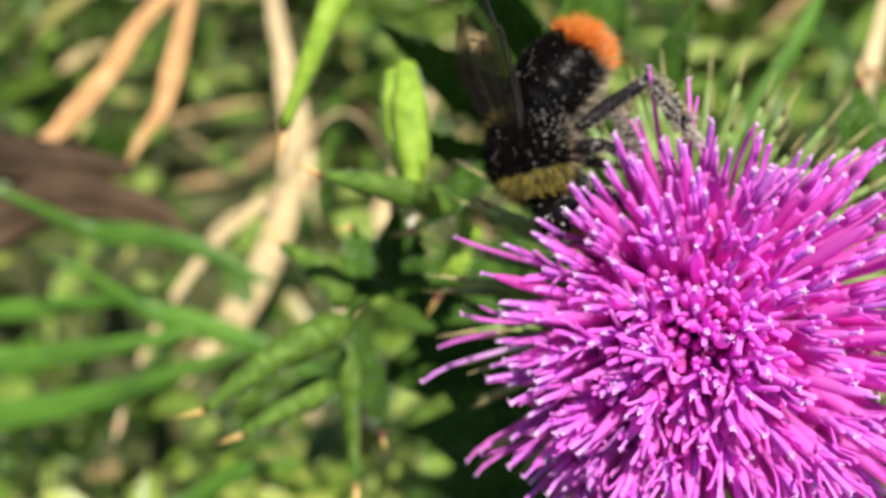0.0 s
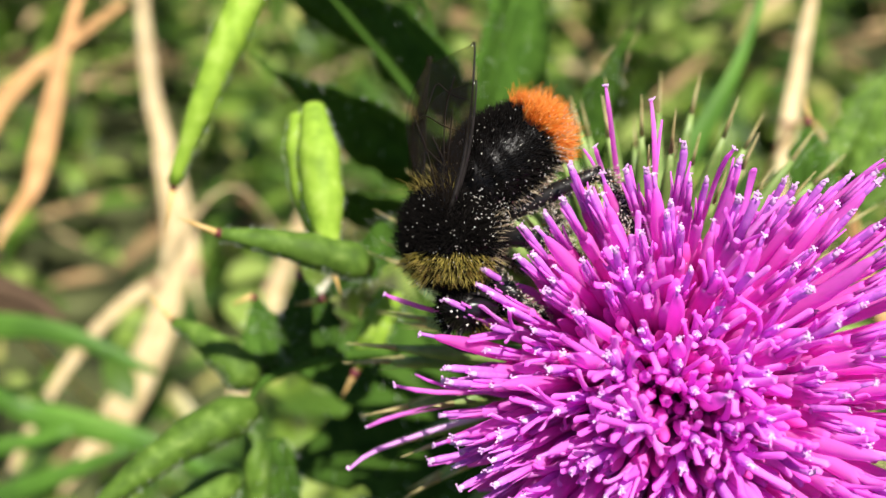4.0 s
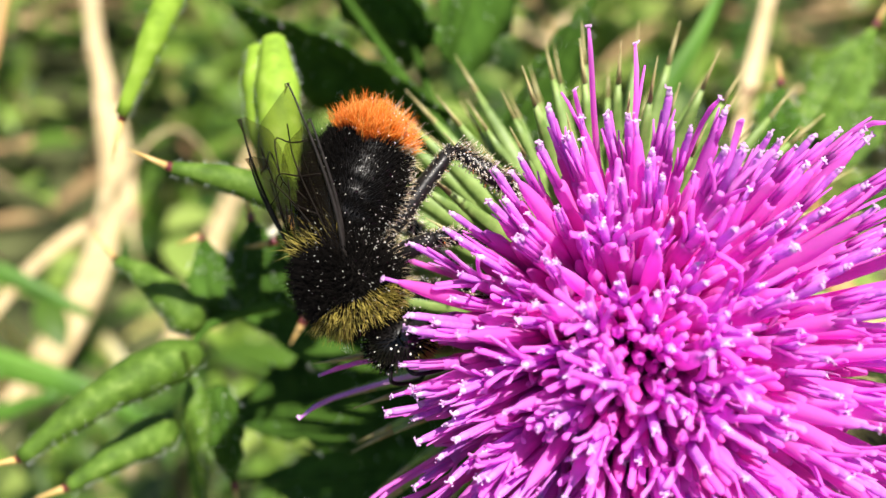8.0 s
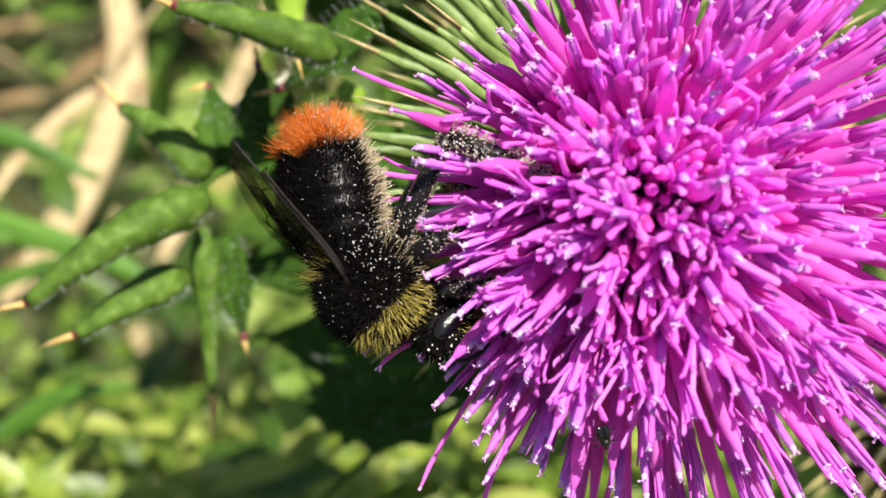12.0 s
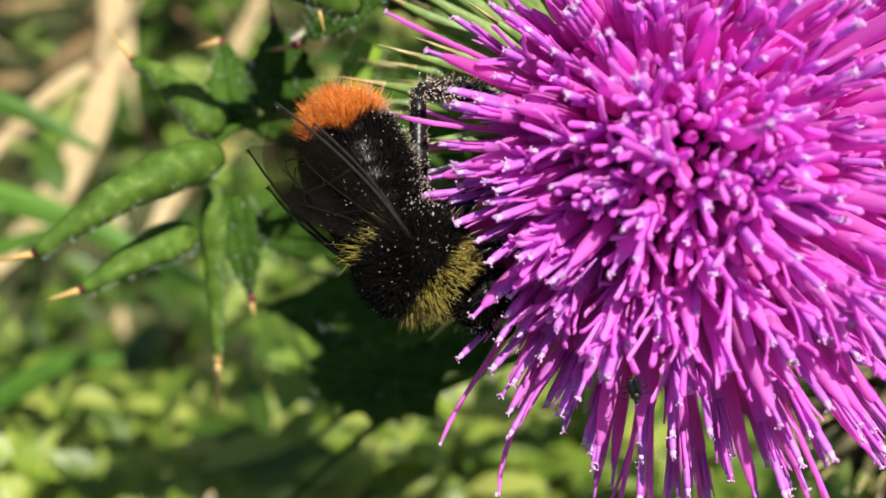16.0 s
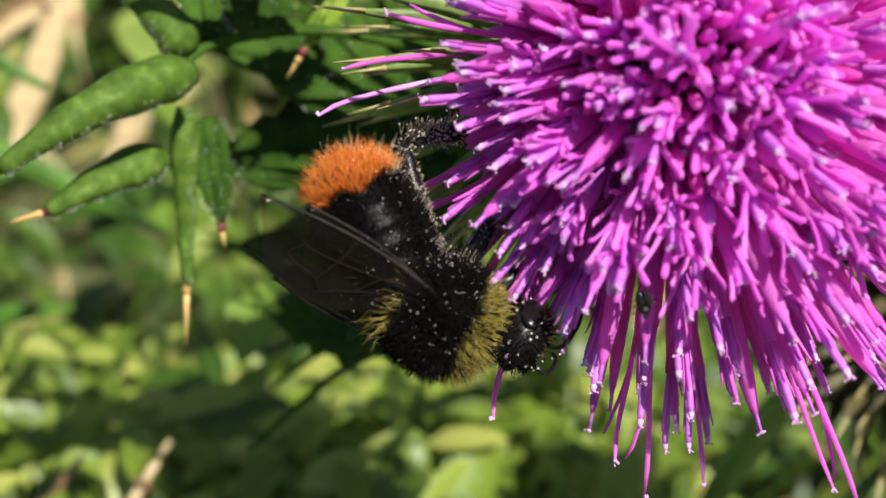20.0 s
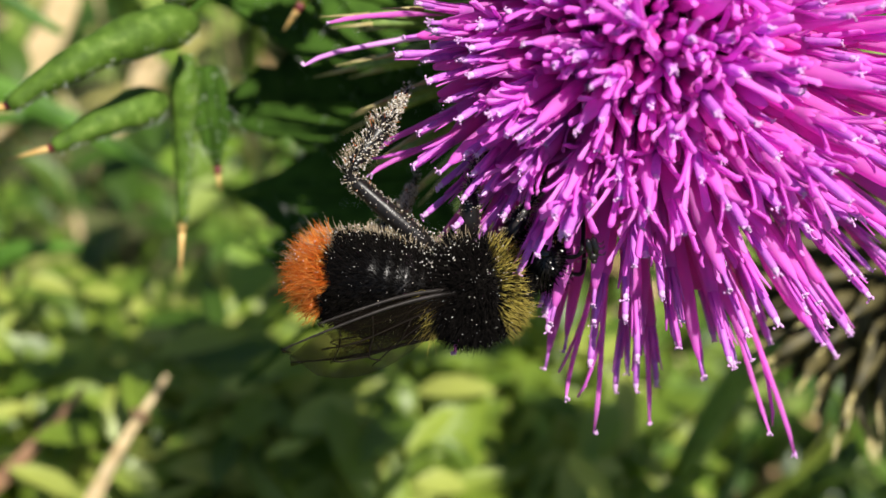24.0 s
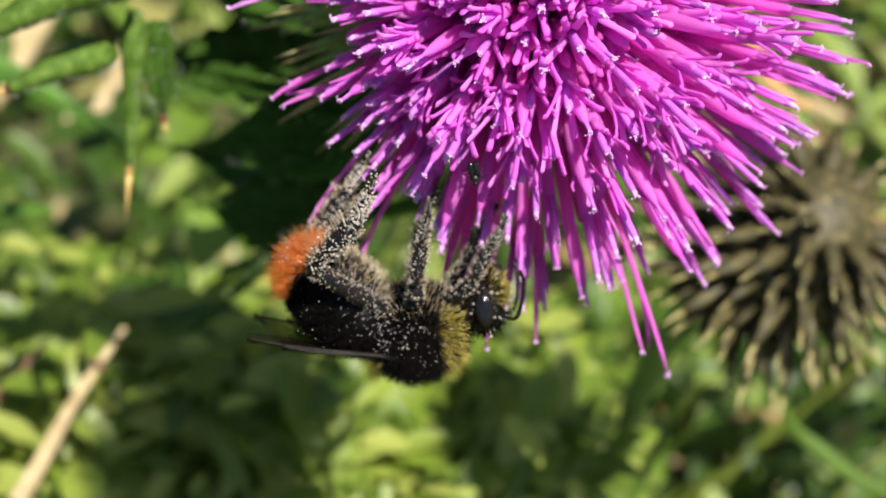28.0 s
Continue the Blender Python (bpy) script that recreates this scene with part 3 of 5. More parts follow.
def build_leaves():
    def leaf(rib, label, lobes):
        s = Soup()
        line = smooth_path([at(*p) - THISTLE_BASE for p in rib], 8)
        s.tube(line, [(0.9 - 0.55 * i / len(line)) * U for i in range(len(line))], 8)
        ob = part("leaf", s.mesh("leaf_rib", [LEAF_SHADE]), thistle, label)
        for i, (a, b, c, w, *kw) in enumerate(lobes):
            part("leaf_lobe", lobe(a, b, c, w, origin=THISTLE_BASE, seed=i, **(kw[0] if kw else {})), ob)

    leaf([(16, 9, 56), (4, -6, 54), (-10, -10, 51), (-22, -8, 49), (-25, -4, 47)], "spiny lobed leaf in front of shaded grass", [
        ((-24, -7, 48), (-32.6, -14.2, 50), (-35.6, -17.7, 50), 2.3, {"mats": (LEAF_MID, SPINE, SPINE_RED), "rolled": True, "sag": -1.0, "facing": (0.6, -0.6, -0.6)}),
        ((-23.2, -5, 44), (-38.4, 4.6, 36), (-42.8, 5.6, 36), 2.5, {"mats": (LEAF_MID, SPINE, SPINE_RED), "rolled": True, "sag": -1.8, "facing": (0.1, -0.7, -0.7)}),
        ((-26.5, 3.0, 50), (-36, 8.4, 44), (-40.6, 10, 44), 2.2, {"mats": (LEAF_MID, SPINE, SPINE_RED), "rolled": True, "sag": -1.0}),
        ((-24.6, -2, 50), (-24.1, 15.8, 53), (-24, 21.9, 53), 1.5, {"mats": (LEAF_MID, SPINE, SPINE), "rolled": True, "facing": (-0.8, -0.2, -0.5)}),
        ((-22.5, -1, 52), (-21, 10, 55), (-20.6, 12, 55), 1.9, {"mats": (LEAF_SHADE, SPINE, SPINE_RED)}),
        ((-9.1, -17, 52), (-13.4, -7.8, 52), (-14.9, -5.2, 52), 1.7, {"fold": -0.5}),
        ((-17, -9, 50), (-19, -19, 52), (-19.6, -22, 52), 3.4, {"mats": (LEAF_SHADE, SPINE, SPINE_RED)}),
        ((-22, -8, 50), (-24, -17, 52), (-26.9, -16, 52), 2.6, {"mats": (LEAF_SHADE, SPINE, SPINE_RED)}),
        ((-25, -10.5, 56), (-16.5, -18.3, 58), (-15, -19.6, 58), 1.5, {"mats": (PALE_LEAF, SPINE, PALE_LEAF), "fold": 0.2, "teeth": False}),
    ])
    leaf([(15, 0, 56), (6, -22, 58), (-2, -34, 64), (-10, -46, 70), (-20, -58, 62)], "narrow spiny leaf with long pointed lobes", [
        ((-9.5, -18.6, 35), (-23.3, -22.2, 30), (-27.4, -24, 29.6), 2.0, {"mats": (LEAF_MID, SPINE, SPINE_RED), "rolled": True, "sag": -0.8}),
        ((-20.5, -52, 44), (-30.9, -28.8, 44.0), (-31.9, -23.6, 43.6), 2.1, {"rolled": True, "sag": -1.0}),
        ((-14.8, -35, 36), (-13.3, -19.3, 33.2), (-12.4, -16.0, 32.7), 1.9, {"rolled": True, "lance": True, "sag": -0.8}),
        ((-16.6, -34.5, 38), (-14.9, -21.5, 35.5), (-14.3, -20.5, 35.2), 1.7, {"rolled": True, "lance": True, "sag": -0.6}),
        ((-6, -23, 42), (-16, -16, 46), (-19, -15.5, 47), 2.4, {"mats": (LEAF_SHADE, SPINE, SPINE_RED)}),
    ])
    # dark lobes added to fill the shade left of and below the head
    leaf([(16, 14, 66), (4, 20, 76), (-8, 28, 84), (-20, 40, 90)], "large lower thistle leaf, shade put into its dark colour", [
        ((2, -6, 64), (-24, -9, 66), (-27, -10, 66), 7.0, {"mats": (LEAF_SHADE, LEAF_MID, LEAF_MID)}),
        ((2, 0, 66), (-27, 4, 70), (-30, 4, 70), 7.0, {"mats": (LEAF_SHADE, LEAF_MID, LEAF_MID)}),
        ((4, 4, 70), (-20, 2, 74), (-24, 2, 75), 7.5, {"mats": (LEAF_SHADE, LEAF_MID, LEAF_MID)}),
        ((4, 10, 72), (-19, 13, 78), (-23, 14, 79), 7.5, {"mats": (LEAF_SHADE, LEAF_MID, LEAF_MID)}),
        ((2, -4, 66), (-15, -14, 66), (-18, -16, 66), 7.0, {"mats": (LEAF_SHADE, LEAF_MID, LEAF_MID)}),
        ((9, 8, 68), (-12, -4, 68), (-16, -5, 68), 4.6, {"mats": (LEAF_SHADE, LEAF_MID, LEAF_MID)}),
        ((8, 2, 66), (-6, -16, 66), (-8, -20, 66), 4.6, {"mats": (LEAF_SHADE, LEAF_MID, LEAF_MID)}),
        ((6, 18, 74), (-13, 9, 78), (-17, 8, 79), 5.0, {"mats": (LEAF_SHADE, LEAF_MID, LEAF_MID)}),
        ((0, 22, 80), (-19, 21, 84), (-23, 20, 85), 7.0, {"mats": (LEAF_SHADE, LEAF_MID, LEAF_MID)}),
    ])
    # dark tone and tilt both stand in for shade behind the head
    leaf([(14, 2, 62), (8, -14, 66), (0, -34, 68), (-6, -58, 70)], "broad thistle leaf behind the flower head, shade put into its dark colour", [
        ((2, -30, 66), (-24, -45, 66), (-27, -48, 66), 7.0, {"mats": (LEAF_SHADE, LEAF_MID, LEAF_MID), "facing": (0.1, 0.9, -0.45)}),
        ((0, -24, 64), (-22, -31, 68), (-25, -32, 68), 6.0, {"mats": (LEAF_SHADE, LEAF_MID, LEAF_MID), "facing": (0.1, 0.9, -0.45)}),
        ((0, -40, 68), (-15, -58, 70), (-17, -61, 70), 6.5, {"mats": (LEAF_SHADE, LEAF_MID, LEAF_MID), "facing": (0.1, 0.9, -0.45)}),
        ((2, -38, 66), (9, -60, 70), (10, -64, 70), 7.0, {"mats": (LEAF_SHADE, LEAF_MID, LEAF_MID), "facing": (0.1, 0.9, -0.45)}),
        ((6, -24, 64), (20, -47, 68), (22, -51, 68), 6.5, {"mats": (LEAF_SHADE, LEAF_MID, LEAF_MID), "facing": (0.1, 0.9, -0.45)}),
        ((4, -18, 62), (16, -34, 66), (19, -37, 66), 6.0, {"mats": (LEAF_SHADE, LEAF_MID, LEAF_MID), "facing": (0.1, 0.9, -0.45)}),
        ((-6, -50, 70), (-27, -60, 72), (-30, -62, 72), 6.0, {"mats": (LEAF_SHADE, LEAF_MID, LEAF_MID), "facing": (0.1, 0.9, -0.45)}),
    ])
    # two more dark lobes, added as the flower's shade on what lies behind
    leaf([(16, 16, 70), (6, 20, 86), (-6, 24, 96), (-18, 34, 104)], "large low thistle leaf added as a dark mass for the flower's shade", [
        ((8, 6, 82), (-20, -1, 86), (-24, -2, 87), 9.0, {"mats": (LEAF_SHADE, LEAF_MID, LEAF_MID)}),
        ((6, 16, 86), (-24, 14, 92), (-28, 14, 93), 9.0, {"mats": (LEAF_SHADE, LEAF_MID, LEAF_MID)}),
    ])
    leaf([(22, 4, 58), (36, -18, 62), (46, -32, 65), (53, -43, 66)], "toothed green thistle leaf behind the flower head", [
        ((38.6, -26, 60), (39.5, -34.5, 60), (39.2, -37.5, 60), 2.4, {"mats": (LEAF_SHADE, SPINE, SPINE_RED), "fold": 0.6}),
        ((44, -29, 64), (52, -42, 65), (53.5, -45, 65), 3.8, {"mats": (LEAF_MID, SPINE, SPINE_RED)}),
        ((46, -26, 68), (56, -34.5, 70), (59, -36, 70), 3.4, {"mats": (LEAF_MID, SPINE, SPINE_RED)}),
        ((50, -22, 68), (60, -22, 70), (63, -22, 70), 2.8, {"mats": (LEAF_SHADE, SPINE, SPINE_RED)}),
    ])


build_leaves()


def build_second_head():
    """A spent head of a neighbouring thistle."""
    bud = tagged(new("thistle_bud"), "spent thistle head with dry brownish spiny bracts", "thistle head")
    top = at(62.5, 15.5, 74)
    bud.location = (top.x + 0.01, top.y + 0.05, 0)
    b0 = bud.location.copy()
    axis = toward(0.5, -0.62, -0.6)
    s = Soup()
    prof = [(-18, 2.4), (-15, 7), (-11, 10.5), (-5, 11.4), (2, 9), (6, 5.4), (8, 2)]
    s.tube([(0, 0, h * U) for h, r in prof], [r * U for h, r in prof], 20)
    body = part("bulb", s.mesh("bulb", [BRACT_DRY]), bud, "", Matrix.Translation(-b0) @ axes_at(top, axis, (1, 0, 0)))
    s = Soup()
    neck = top - axis * 19 * U - b0
    line = smooth_path([neck, neck + Vector((0, 0.01, -0.03)), Vector((0, 0, 0.1)), Vector((0, 0, -0.01))], 6)
    s.tube(line, [2.4 * U] * len(line), 8)
    part("stem", s.mesh("stem", [STEM]), bud)
    rng = random.Random(9)
    s = Soup()
    pts = [Vector((2.5 * t * t, 0, 8.5 * t)) * U for t in (0, 0.25, 0.5, 0.75, 0.9)]
    s.tube(pts, [1.5 * U, 1.7 * U, 1.2 * U, 0.7 * U, 0.3 * U], 5, 0, 0.5, (1, 0, 0.01))
    s.tube([pts[-1], Vector((2.7, 0, 10.6)) * U], [0.3 * U, 0.04 * U], 4, 1)
    me = s.mesh("bract", [BRACT_DRY, SPINE_PALE])
    for i in range(150):
        u = (i + 0.5) / 150
        phi, h = i * 2.39996, -15 + 20 * u
        r = float(np.interp(h, [p[0] for p in prof], [p[1] for p in prof]))
        radial = Vector((math.cos(phi), math.sin(phi), 0))
        z = radial + Vector((0, 0, -0.7 + 1.3 * u + rng.uniform(-0.2, 0.2)))
        part("bract", me, body, "", axes_at((radial * r * 0.9 + Vector((0, 0, h))) * U, z, radial + Vector((0, 0, -0.4))) @ Matrix.Scale(rng.uniform(0.8, 1.2), 4))


build_second_head()


def build_beetle():
    """A tiny dark beetle among the lower florets."""
    place = at(11.8, 11.3, 4)
    beetle = tagged(new("beetle"), "tiny shiny black beetle among the thistle florets", "beetle")
    beetle.matrix_world = axes_at(place, toward(0.1, 0.3, -1), toward(0.3, 1, 0.2))
    for sg in (1, -1):
        s = Soup()
        s.ball((-0.25, 0.22 * sg, 0), (0.75, 0.3, 0.3), 7, 10)
        part("wing_case", s.mesh("wing_case", [EYE], True, U), beetle)
    s = Soup()
    s.ball((0.55, 0, -0.03), (0.35, 0.38, 0.25), 6, 10)
    s.ball((0.95, 0, -0.06), (0.2, 0.24, 0.18), 6, 8)
    part("head", s.mesh("beetle_head", [CUTICLE], True, U), beetle)
    for sg in (1, -1):
        for x in (0.5, 0.0, -0.4):
            s = Soup()
            s.tube([(x, 0.3 * sg, -0.1), (x + 0.1, 0.75 * sg, 0.0), (x + 0.05, 1.0 * sg, -0.35)], [0.06, 0.05, 0.03], 5)
            part("leg", s.mesh("beetle_leg", [CUTICLE], True, U), beetle)


build_beetle()


# ---- grass, straw and weeds behind ----
def blade(name, pts, width, mat, label, category, flat=0.14, grounded=True, group=""):
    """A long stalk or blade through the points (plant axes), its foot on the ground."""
    line = [at(*p) for p in pts]
    if grounded:
        low = line[0]
        run = (low - line[1]).normalized() * 0.02
        line = [Vector((low.x + 2 * run.x, low.y + 0.3 * low.z, -0.004)), Vector((low.x + 1.6 * run.x, low.y + 0.16 * low.z, 0.5 * low.z)), low + run] + line
    foot = Vector((line[0].x, line[0].y, 0))
    path = smooth_path([p - foot for p in line], 8)
    n = len(path)
    s = Soup()
    s.tube(path, [max(0.35, 0.7 * width * min(1, max(0.0, (i - 17) / 9)) * (1 - 0.75 * max(0, (i - 24) / (n - 25)) ** 1.5)) * U for i in range(n)], 8, 0, flat, (0.2, -0.7, 0.7))
    ob = new(name, s.mesh(name, [mat]))
    ob.location = foot
    if name.endswith("stalk"):
        for i in (n // 3, n // 2 + 2, n - 6):
            k = Soup()
            w = 0.62 * width * U
            k.tube([path[i].lerp(path[i + 1], q) for q in (0, 0.2, 0.5, 0.7)], [0.9 * w, 1.15 * w, 1.15 * w, 0.9 * w], 8, 0, 0.3, (0.2, -0.7, 0.7))
            part("node", k.mesh("node", [BROWN]), ob, "darker swollen stalk node")
    else:
        k = Soup()
        first = n // 3
        k.tube([p + Vector((0.0, -0.7, 0.7)) * 0.13 * width * U for p in path[first:-3]], [0.1 * width * U * (1 - 0.6 * i / (n - first)) for i in range(n - first - 3)], 5)
        part("midrib", k.mesh("midrib", [mat]), ob, "raised pale midrib")
    return tagged(ob, label, category, group)


STALKS = (
    ("dry_stalk", [(-89.6, -42.3, 320), (-93.8, -63.2, 320), (-99.1, -84.3, 320), (-101.2, -105.3, 320), (-102, -122.9, 320), (-102.3, -140.6, 320)], 4.4, STRAW, "straw-coloured dry grass stem", "stalk"),
    ("dry_leaf", [(-115.7, 14.4, 315), (-106.8, 1.3, 315), (-96.7, -20.3, 315), (-92.6, -42.1, 315), (-95.4, -64.4, 315), (-96.8, -73.1, 315)], 8.0, STRAW, "broad bleached dry grass leaf", "leaf"),
    ("dry_leaf", [(-71.4, 2.1, 300), (-66.1, -10.7, 300), (-59.7, -28.3, 300), (-50.9, -47.6, 300), (-44.6, -62.1, 300)], 6.0, STRAW, "pale straw-coloured dry leaf", "leaf"),
    ("dry_leaf", [(-90.4, -46.3, 180), (-86.8, -60.1, 180), (-83.9, -72.8, 180), (-79, -87.9, 180)], 3.6, TAN_LEAF, "orange-tan withered leaf tip hanging", "leaf"),
    ("dry_leaf", [(-115.2, -39.8, 180), (-103.3, -52.9, 180), (-95.3, -64.3, 180), (-83.6, -73.6, 180), (-70.8, -82.2, 180)], 3.8, TAN_LEAF, "orange-tan withered grass leaf", "leaf"),
    ("dry_stalk", [(-68.1, -25.3, 190.0), (-76.1, -20.0, 190.0), (-84.1, -12.4, 190.0), (-92.3, -1.5, 190.0), (-98.6, 9.7, 190.0), (-103.7, 22.3, 190.0), (-107.4, 34.9, 190.0)], 2.3, STRAW, "curved straw-coloured stalk arching over the weeds", "stalk"),
    ("dry_leaf", [(61.5, -15.3, 120), (65, -9.5, 120), (69.4, -4.7, 120), (74.9, -2.6, 120)], 3.0, TAN_LEAF, "orange-tan curled leaf among the grass", "leaf"),
    ("dry_stalk", [(55.3, -41.6, 150), (58.4, -54.7, 150), (61.6, -67.8, 150), (63.7, -76, 150)], 2.6, STRAW, "pale dry stem in the grass", "stalk"),
    ("grass_blade", [(27.8, -31.5, 90), (32.4, -39.1, 90), (37, -46.7, 90), (41.7, -57.5, 90)], 2.4, BLADE, "light green grass blade among weeds", "grass"),
    ("dry_stalk", [(-49, 77, 113), (-44.6, 67.8, 112), (-38.8, 54.7, 112), (-32.6, 43.4, 112)], 2.3, STRAW, "bent straw-coloured stalk among weeds", "stalk"),
    ("brown_stalk", [(-64, 69, 126), (-56.5, 61.1, 125), (-47.3, 48.9, 125)], 2.4, BROWN, "reddish-brown dead stalk among weeds", "stalk"),
    ("grass_blade", [(51, 70, 120), (55.7, 57, 120), (59, 47, 120)], 1.6, GRASS, "bright green grass blade tip", "grass"),
    ("grass_blade", [(80, 52, 120), (91, 58.7, 120), (102, 62, 120)], 2.2, GRASS, "grey-green grass blade among weeds", "grass"),
    ("grass_blade", [(33, 74, 130), (35.4, 63, 130), (35, 53, 130)], 2.0, GRASS, "green grass blade among the weeds", "grass"),
    ("brown_stalk", [(30, 72, 172), (26.9, 63, 170), (22, 52, 170)], 3.0, BROWN, "brown dead stem among green weeds", "stalk"),
    ("grass_blade", [(-123, 9.8, 150), (-101, 7.4, 150), (-74, 3, 150)], 4.5, BLADE, "broad green grass blade lying over", "grass"),
    ("grass_blade", [(-123, 22, 152), (-94, 16, 151), (-64, 6.5, 150)], 5.0, BLADE, "broad green grass blade lying over", "grass"),
    ("grass_blade", [(-92, -17, 141), (-74, -14.8, 140), (-57, -7, 140)], 3.6, BLADE, "green grass blade lying over", "grass"),
    ("grass_blade", [(-83, -0.5, 151), (-62, 5.5, 150), (-39, 16, 150)], 4.0, BLADE, "green grass blade lying over", "grass"),
    ("grass_blade", [(-123, 0, 160), (-103, -2, 158), (-82, -5, 156)], 3.6, BLADE, "green grass blade lying over", "grass"),
    ("grass_blade", [(-15, 80, 152), (-6, 65.5, 150), (-3, 50, 150)], 3.0, BLADE, "upright green grass blade among weeds", "grass"),
    ("grass_blade", [(13, 78, 152), (17, 63, 150), (18, 48, 150)], 2.6, BLADE, "upright green grass blade among weeds", "grass"),
    ("grass_blade", [(-76, 37, 151), (-66, 31, 150), (-54, 29, 150)], 3.4, BLADE, "green grass blade lying over", "grass"),
    # two broad dark blades, added to darken the gap at the far left
    ("dead_leaf", [(-134, -14, 166), (-110, -24, 164), (-90, -22, 160), (-78, -16, 158)], 9.0, GAP_BROWN, "dark brown blade added to fill a dark gap in the weeds", "leaf"),
    ("dead_leaf", [(-128, -34, 168), (-108, -32, 166), (-92, -30, 164)], 8.0, GAP_BROWN, "dark brown blade added to fill a dark gap in the weeds", "leaf"),
)
for row in STALKS:
    blade(*row, group="dry stalks and blades")


def undergrowth():
    """Grass, herb leaves and litter that nobody could count."""
    rng = random.Random(21)

    def leaflet(s, p, d, up, length, width, droop):
        d, up = d.normalized(), up
        side = d.cross(up)
        side = (side if side.length > 1e-4 else d.orthogonal()).normalized()
        nrm = side.cross(d)
        ts = (0, 0.25, 0.55, 0.82, 1)
        ws = (0.12, 0.85, 1.0, 0.6, 0.03)
        verts = []
        for t, w in zip(ts, ws):
            mid = p + d * length * t - Vector((0, 0, droop * length * t * t))
            verts += [mid + side * width * w + nrm * width * 0.35 * w, mid, mid - side * width * w + nrm * width * 0.35 * w]
        s.add(verts, [(3 * i + k, 3 * i + k + 1, 3 * i + k + 4, 3 * i + k + 3) for i in range(4) for k in (0, 1)])

    def spread():
        while True:
            x, y = (rng.uniform(-0.26, 0.28), rng.uniform(0.02, 0.62)) if rng.random() < 0.75 else (rng.gauss(0, 0.34), rng.gauss(0.3, 0.34))
            if y < 0.02 and rng.random() < 0.5:
                continue
            if noise.noise((x * 16, y * 16, 3)) + rng.uniform(-0.35, 0.35) > -0.14 + 0.6 * math.exp(-((x + 0.16) ** 2 + (y - 0.27) ** 2) / 0.015):
                return x, y

    herbs, grass, litter = Soup(), Soup(), Soup()
    for _ in range(760):
        x, y = spread()
        top = rng.uniform(0.03, 0.15)
        lean = Vector((rng.gauss(0, 0.25), rng.gauss(-0.1, 0.25), 1))
        for k in range(rng.randint(8, 13)):
            h = top * rng.uniform(0.35, 1)
            p = Vector((x, y, 0)) + lean * h
            w = rng.uniform(0, 2 * math.pi)
            d = Vector((math.cos(w), math.sin(w), rng.uniform(-0.1, 0.7)))
            leaflet(herbs, p, d, Vector((0, 0, 1)), rng.uniform(0.006, 0.019), rng.uniform(0.0014, 0.0042), rng.uniform(0.1, 0.5))
    for _ in range(50):
        x, y, top = rng.uniform(-0.13, 0.13), rng.uniform(0.02, 0.2), rng.uniform(0.13, 0.25)
        for k in range(rng.randint(7, 12)):
            p = Vector((x + rng.gauss(0, 0.008), y + rng.gauss(0, 0.008), top * rng.uniform(0.3, 1)))
            if (p.y - p.z + 0.3) * C / U + 18 < 95:
                continue
            w = rng.uniform(0, 2 * math.pi)
            d = Vector((math.cos(w), math.sin(w), rng.uniform(-0.1, 0.7)))
            leaflet(herbs, p, d, Vector((0, 0, 1)), rng.uniform(0.008, 0.02), rng.uniform(0.0018, 0.004), rng.uniform(0.1, 0.5))
    # weeds whose brighter colour holds the sunlight on this patch
    young = Soup()
    for _ in range(560):
        low = at(rng.uniform(-95, 45), rng.uniform(46, 95), rng.uniform(130, 200))
        foot = Vector((low.x + rng.gauss(0, 0.01), low.y + rng.gauss(0, 0.01), 0))
        young.tube([foot, foot.lerp(low, 0.5) + Vector((rng.gauss(0, 0.004), 0, 0)), low], [0.0005, 0.0004, 0.0002], 3)
        for k in range(13):
            w = rng.uniform(0, 2 * math.pi)
            d = Vector((math.cos(w), math.sin(w), rng.uniform(-0.3, 0.9)))
            p = low + Vector((rng.gauss(0, 0.006), rng.gauss(0, 0.006), rng.uniform(-0.016, 0.004)))
            size = 0.004 + 0.01 * rng.random() ** 1.6
            leaflet(young, p, d, Vector((0, 0, 1)), size, size * rng.uniform(0.1, 0.25), rng.uniform(0.1, 0.5))
    for _ in range(150):
        low = at(rng.uniform(-85, 90), rng.uniform(50, 95), rng.uniform(130, 200))
        w = rng.uniform(0, 2 * math.pi)
        d = Vector((math.cos(w) * 0.5, math.sin(w) * 0.5, 1))
        leaflet(young, Vector((low.x, low.y, 0)), d, Vector((math.sin(w), -math.cos(w), 0.4)), (low.z + 0.01) / 0.8, rng.uniform(0.0006, 0.0013), rng.uniform(0.0, 0.2))
    tagged(new("young_weeds", young.mesh("young_weeds", [HERB_LIGHT])), "yellow-green weeds near the ground, sunlight put into their colour", "weeds", kind="stuff")
    for _ in range(420):
        x, y = spread()
        w = rng.uniform(0, 2 * math.pi)
        d = Vector((math.cos(w), math.sin(w), rng.uniform(0.0, 0.9)))
        leaflet(herbs, Vector((x, y, rng.uniform(0.03, 0.13))), d, Vector((0, 0, 1)), rng.uniform(0.025, 0.055), rng.uniform(0.0025, 0.0055), rng.uniform(0.2, 0.6))
    for _ in range(700):
        x, y = spread()
        w = rng.uniform(0, 2 * math.pi)
        d = Vector((math.cos(w) * 0.6, math.sin(w) * 0.6, rng.uniform(0.5, 1.6)))
        leaflet(grass, Vector((x, y, -0.002)), d, Vector((math.sin(w), -math.cos(w), 0.4)), rng.uniform(0.06, 0.17), rng.uniform(0.001, 0.0028), rng.uniform(0.1, 0.7))
    for _ in range(420):
        x, y = spread()
        w = rng.uniform(0, 2 * math.pi)
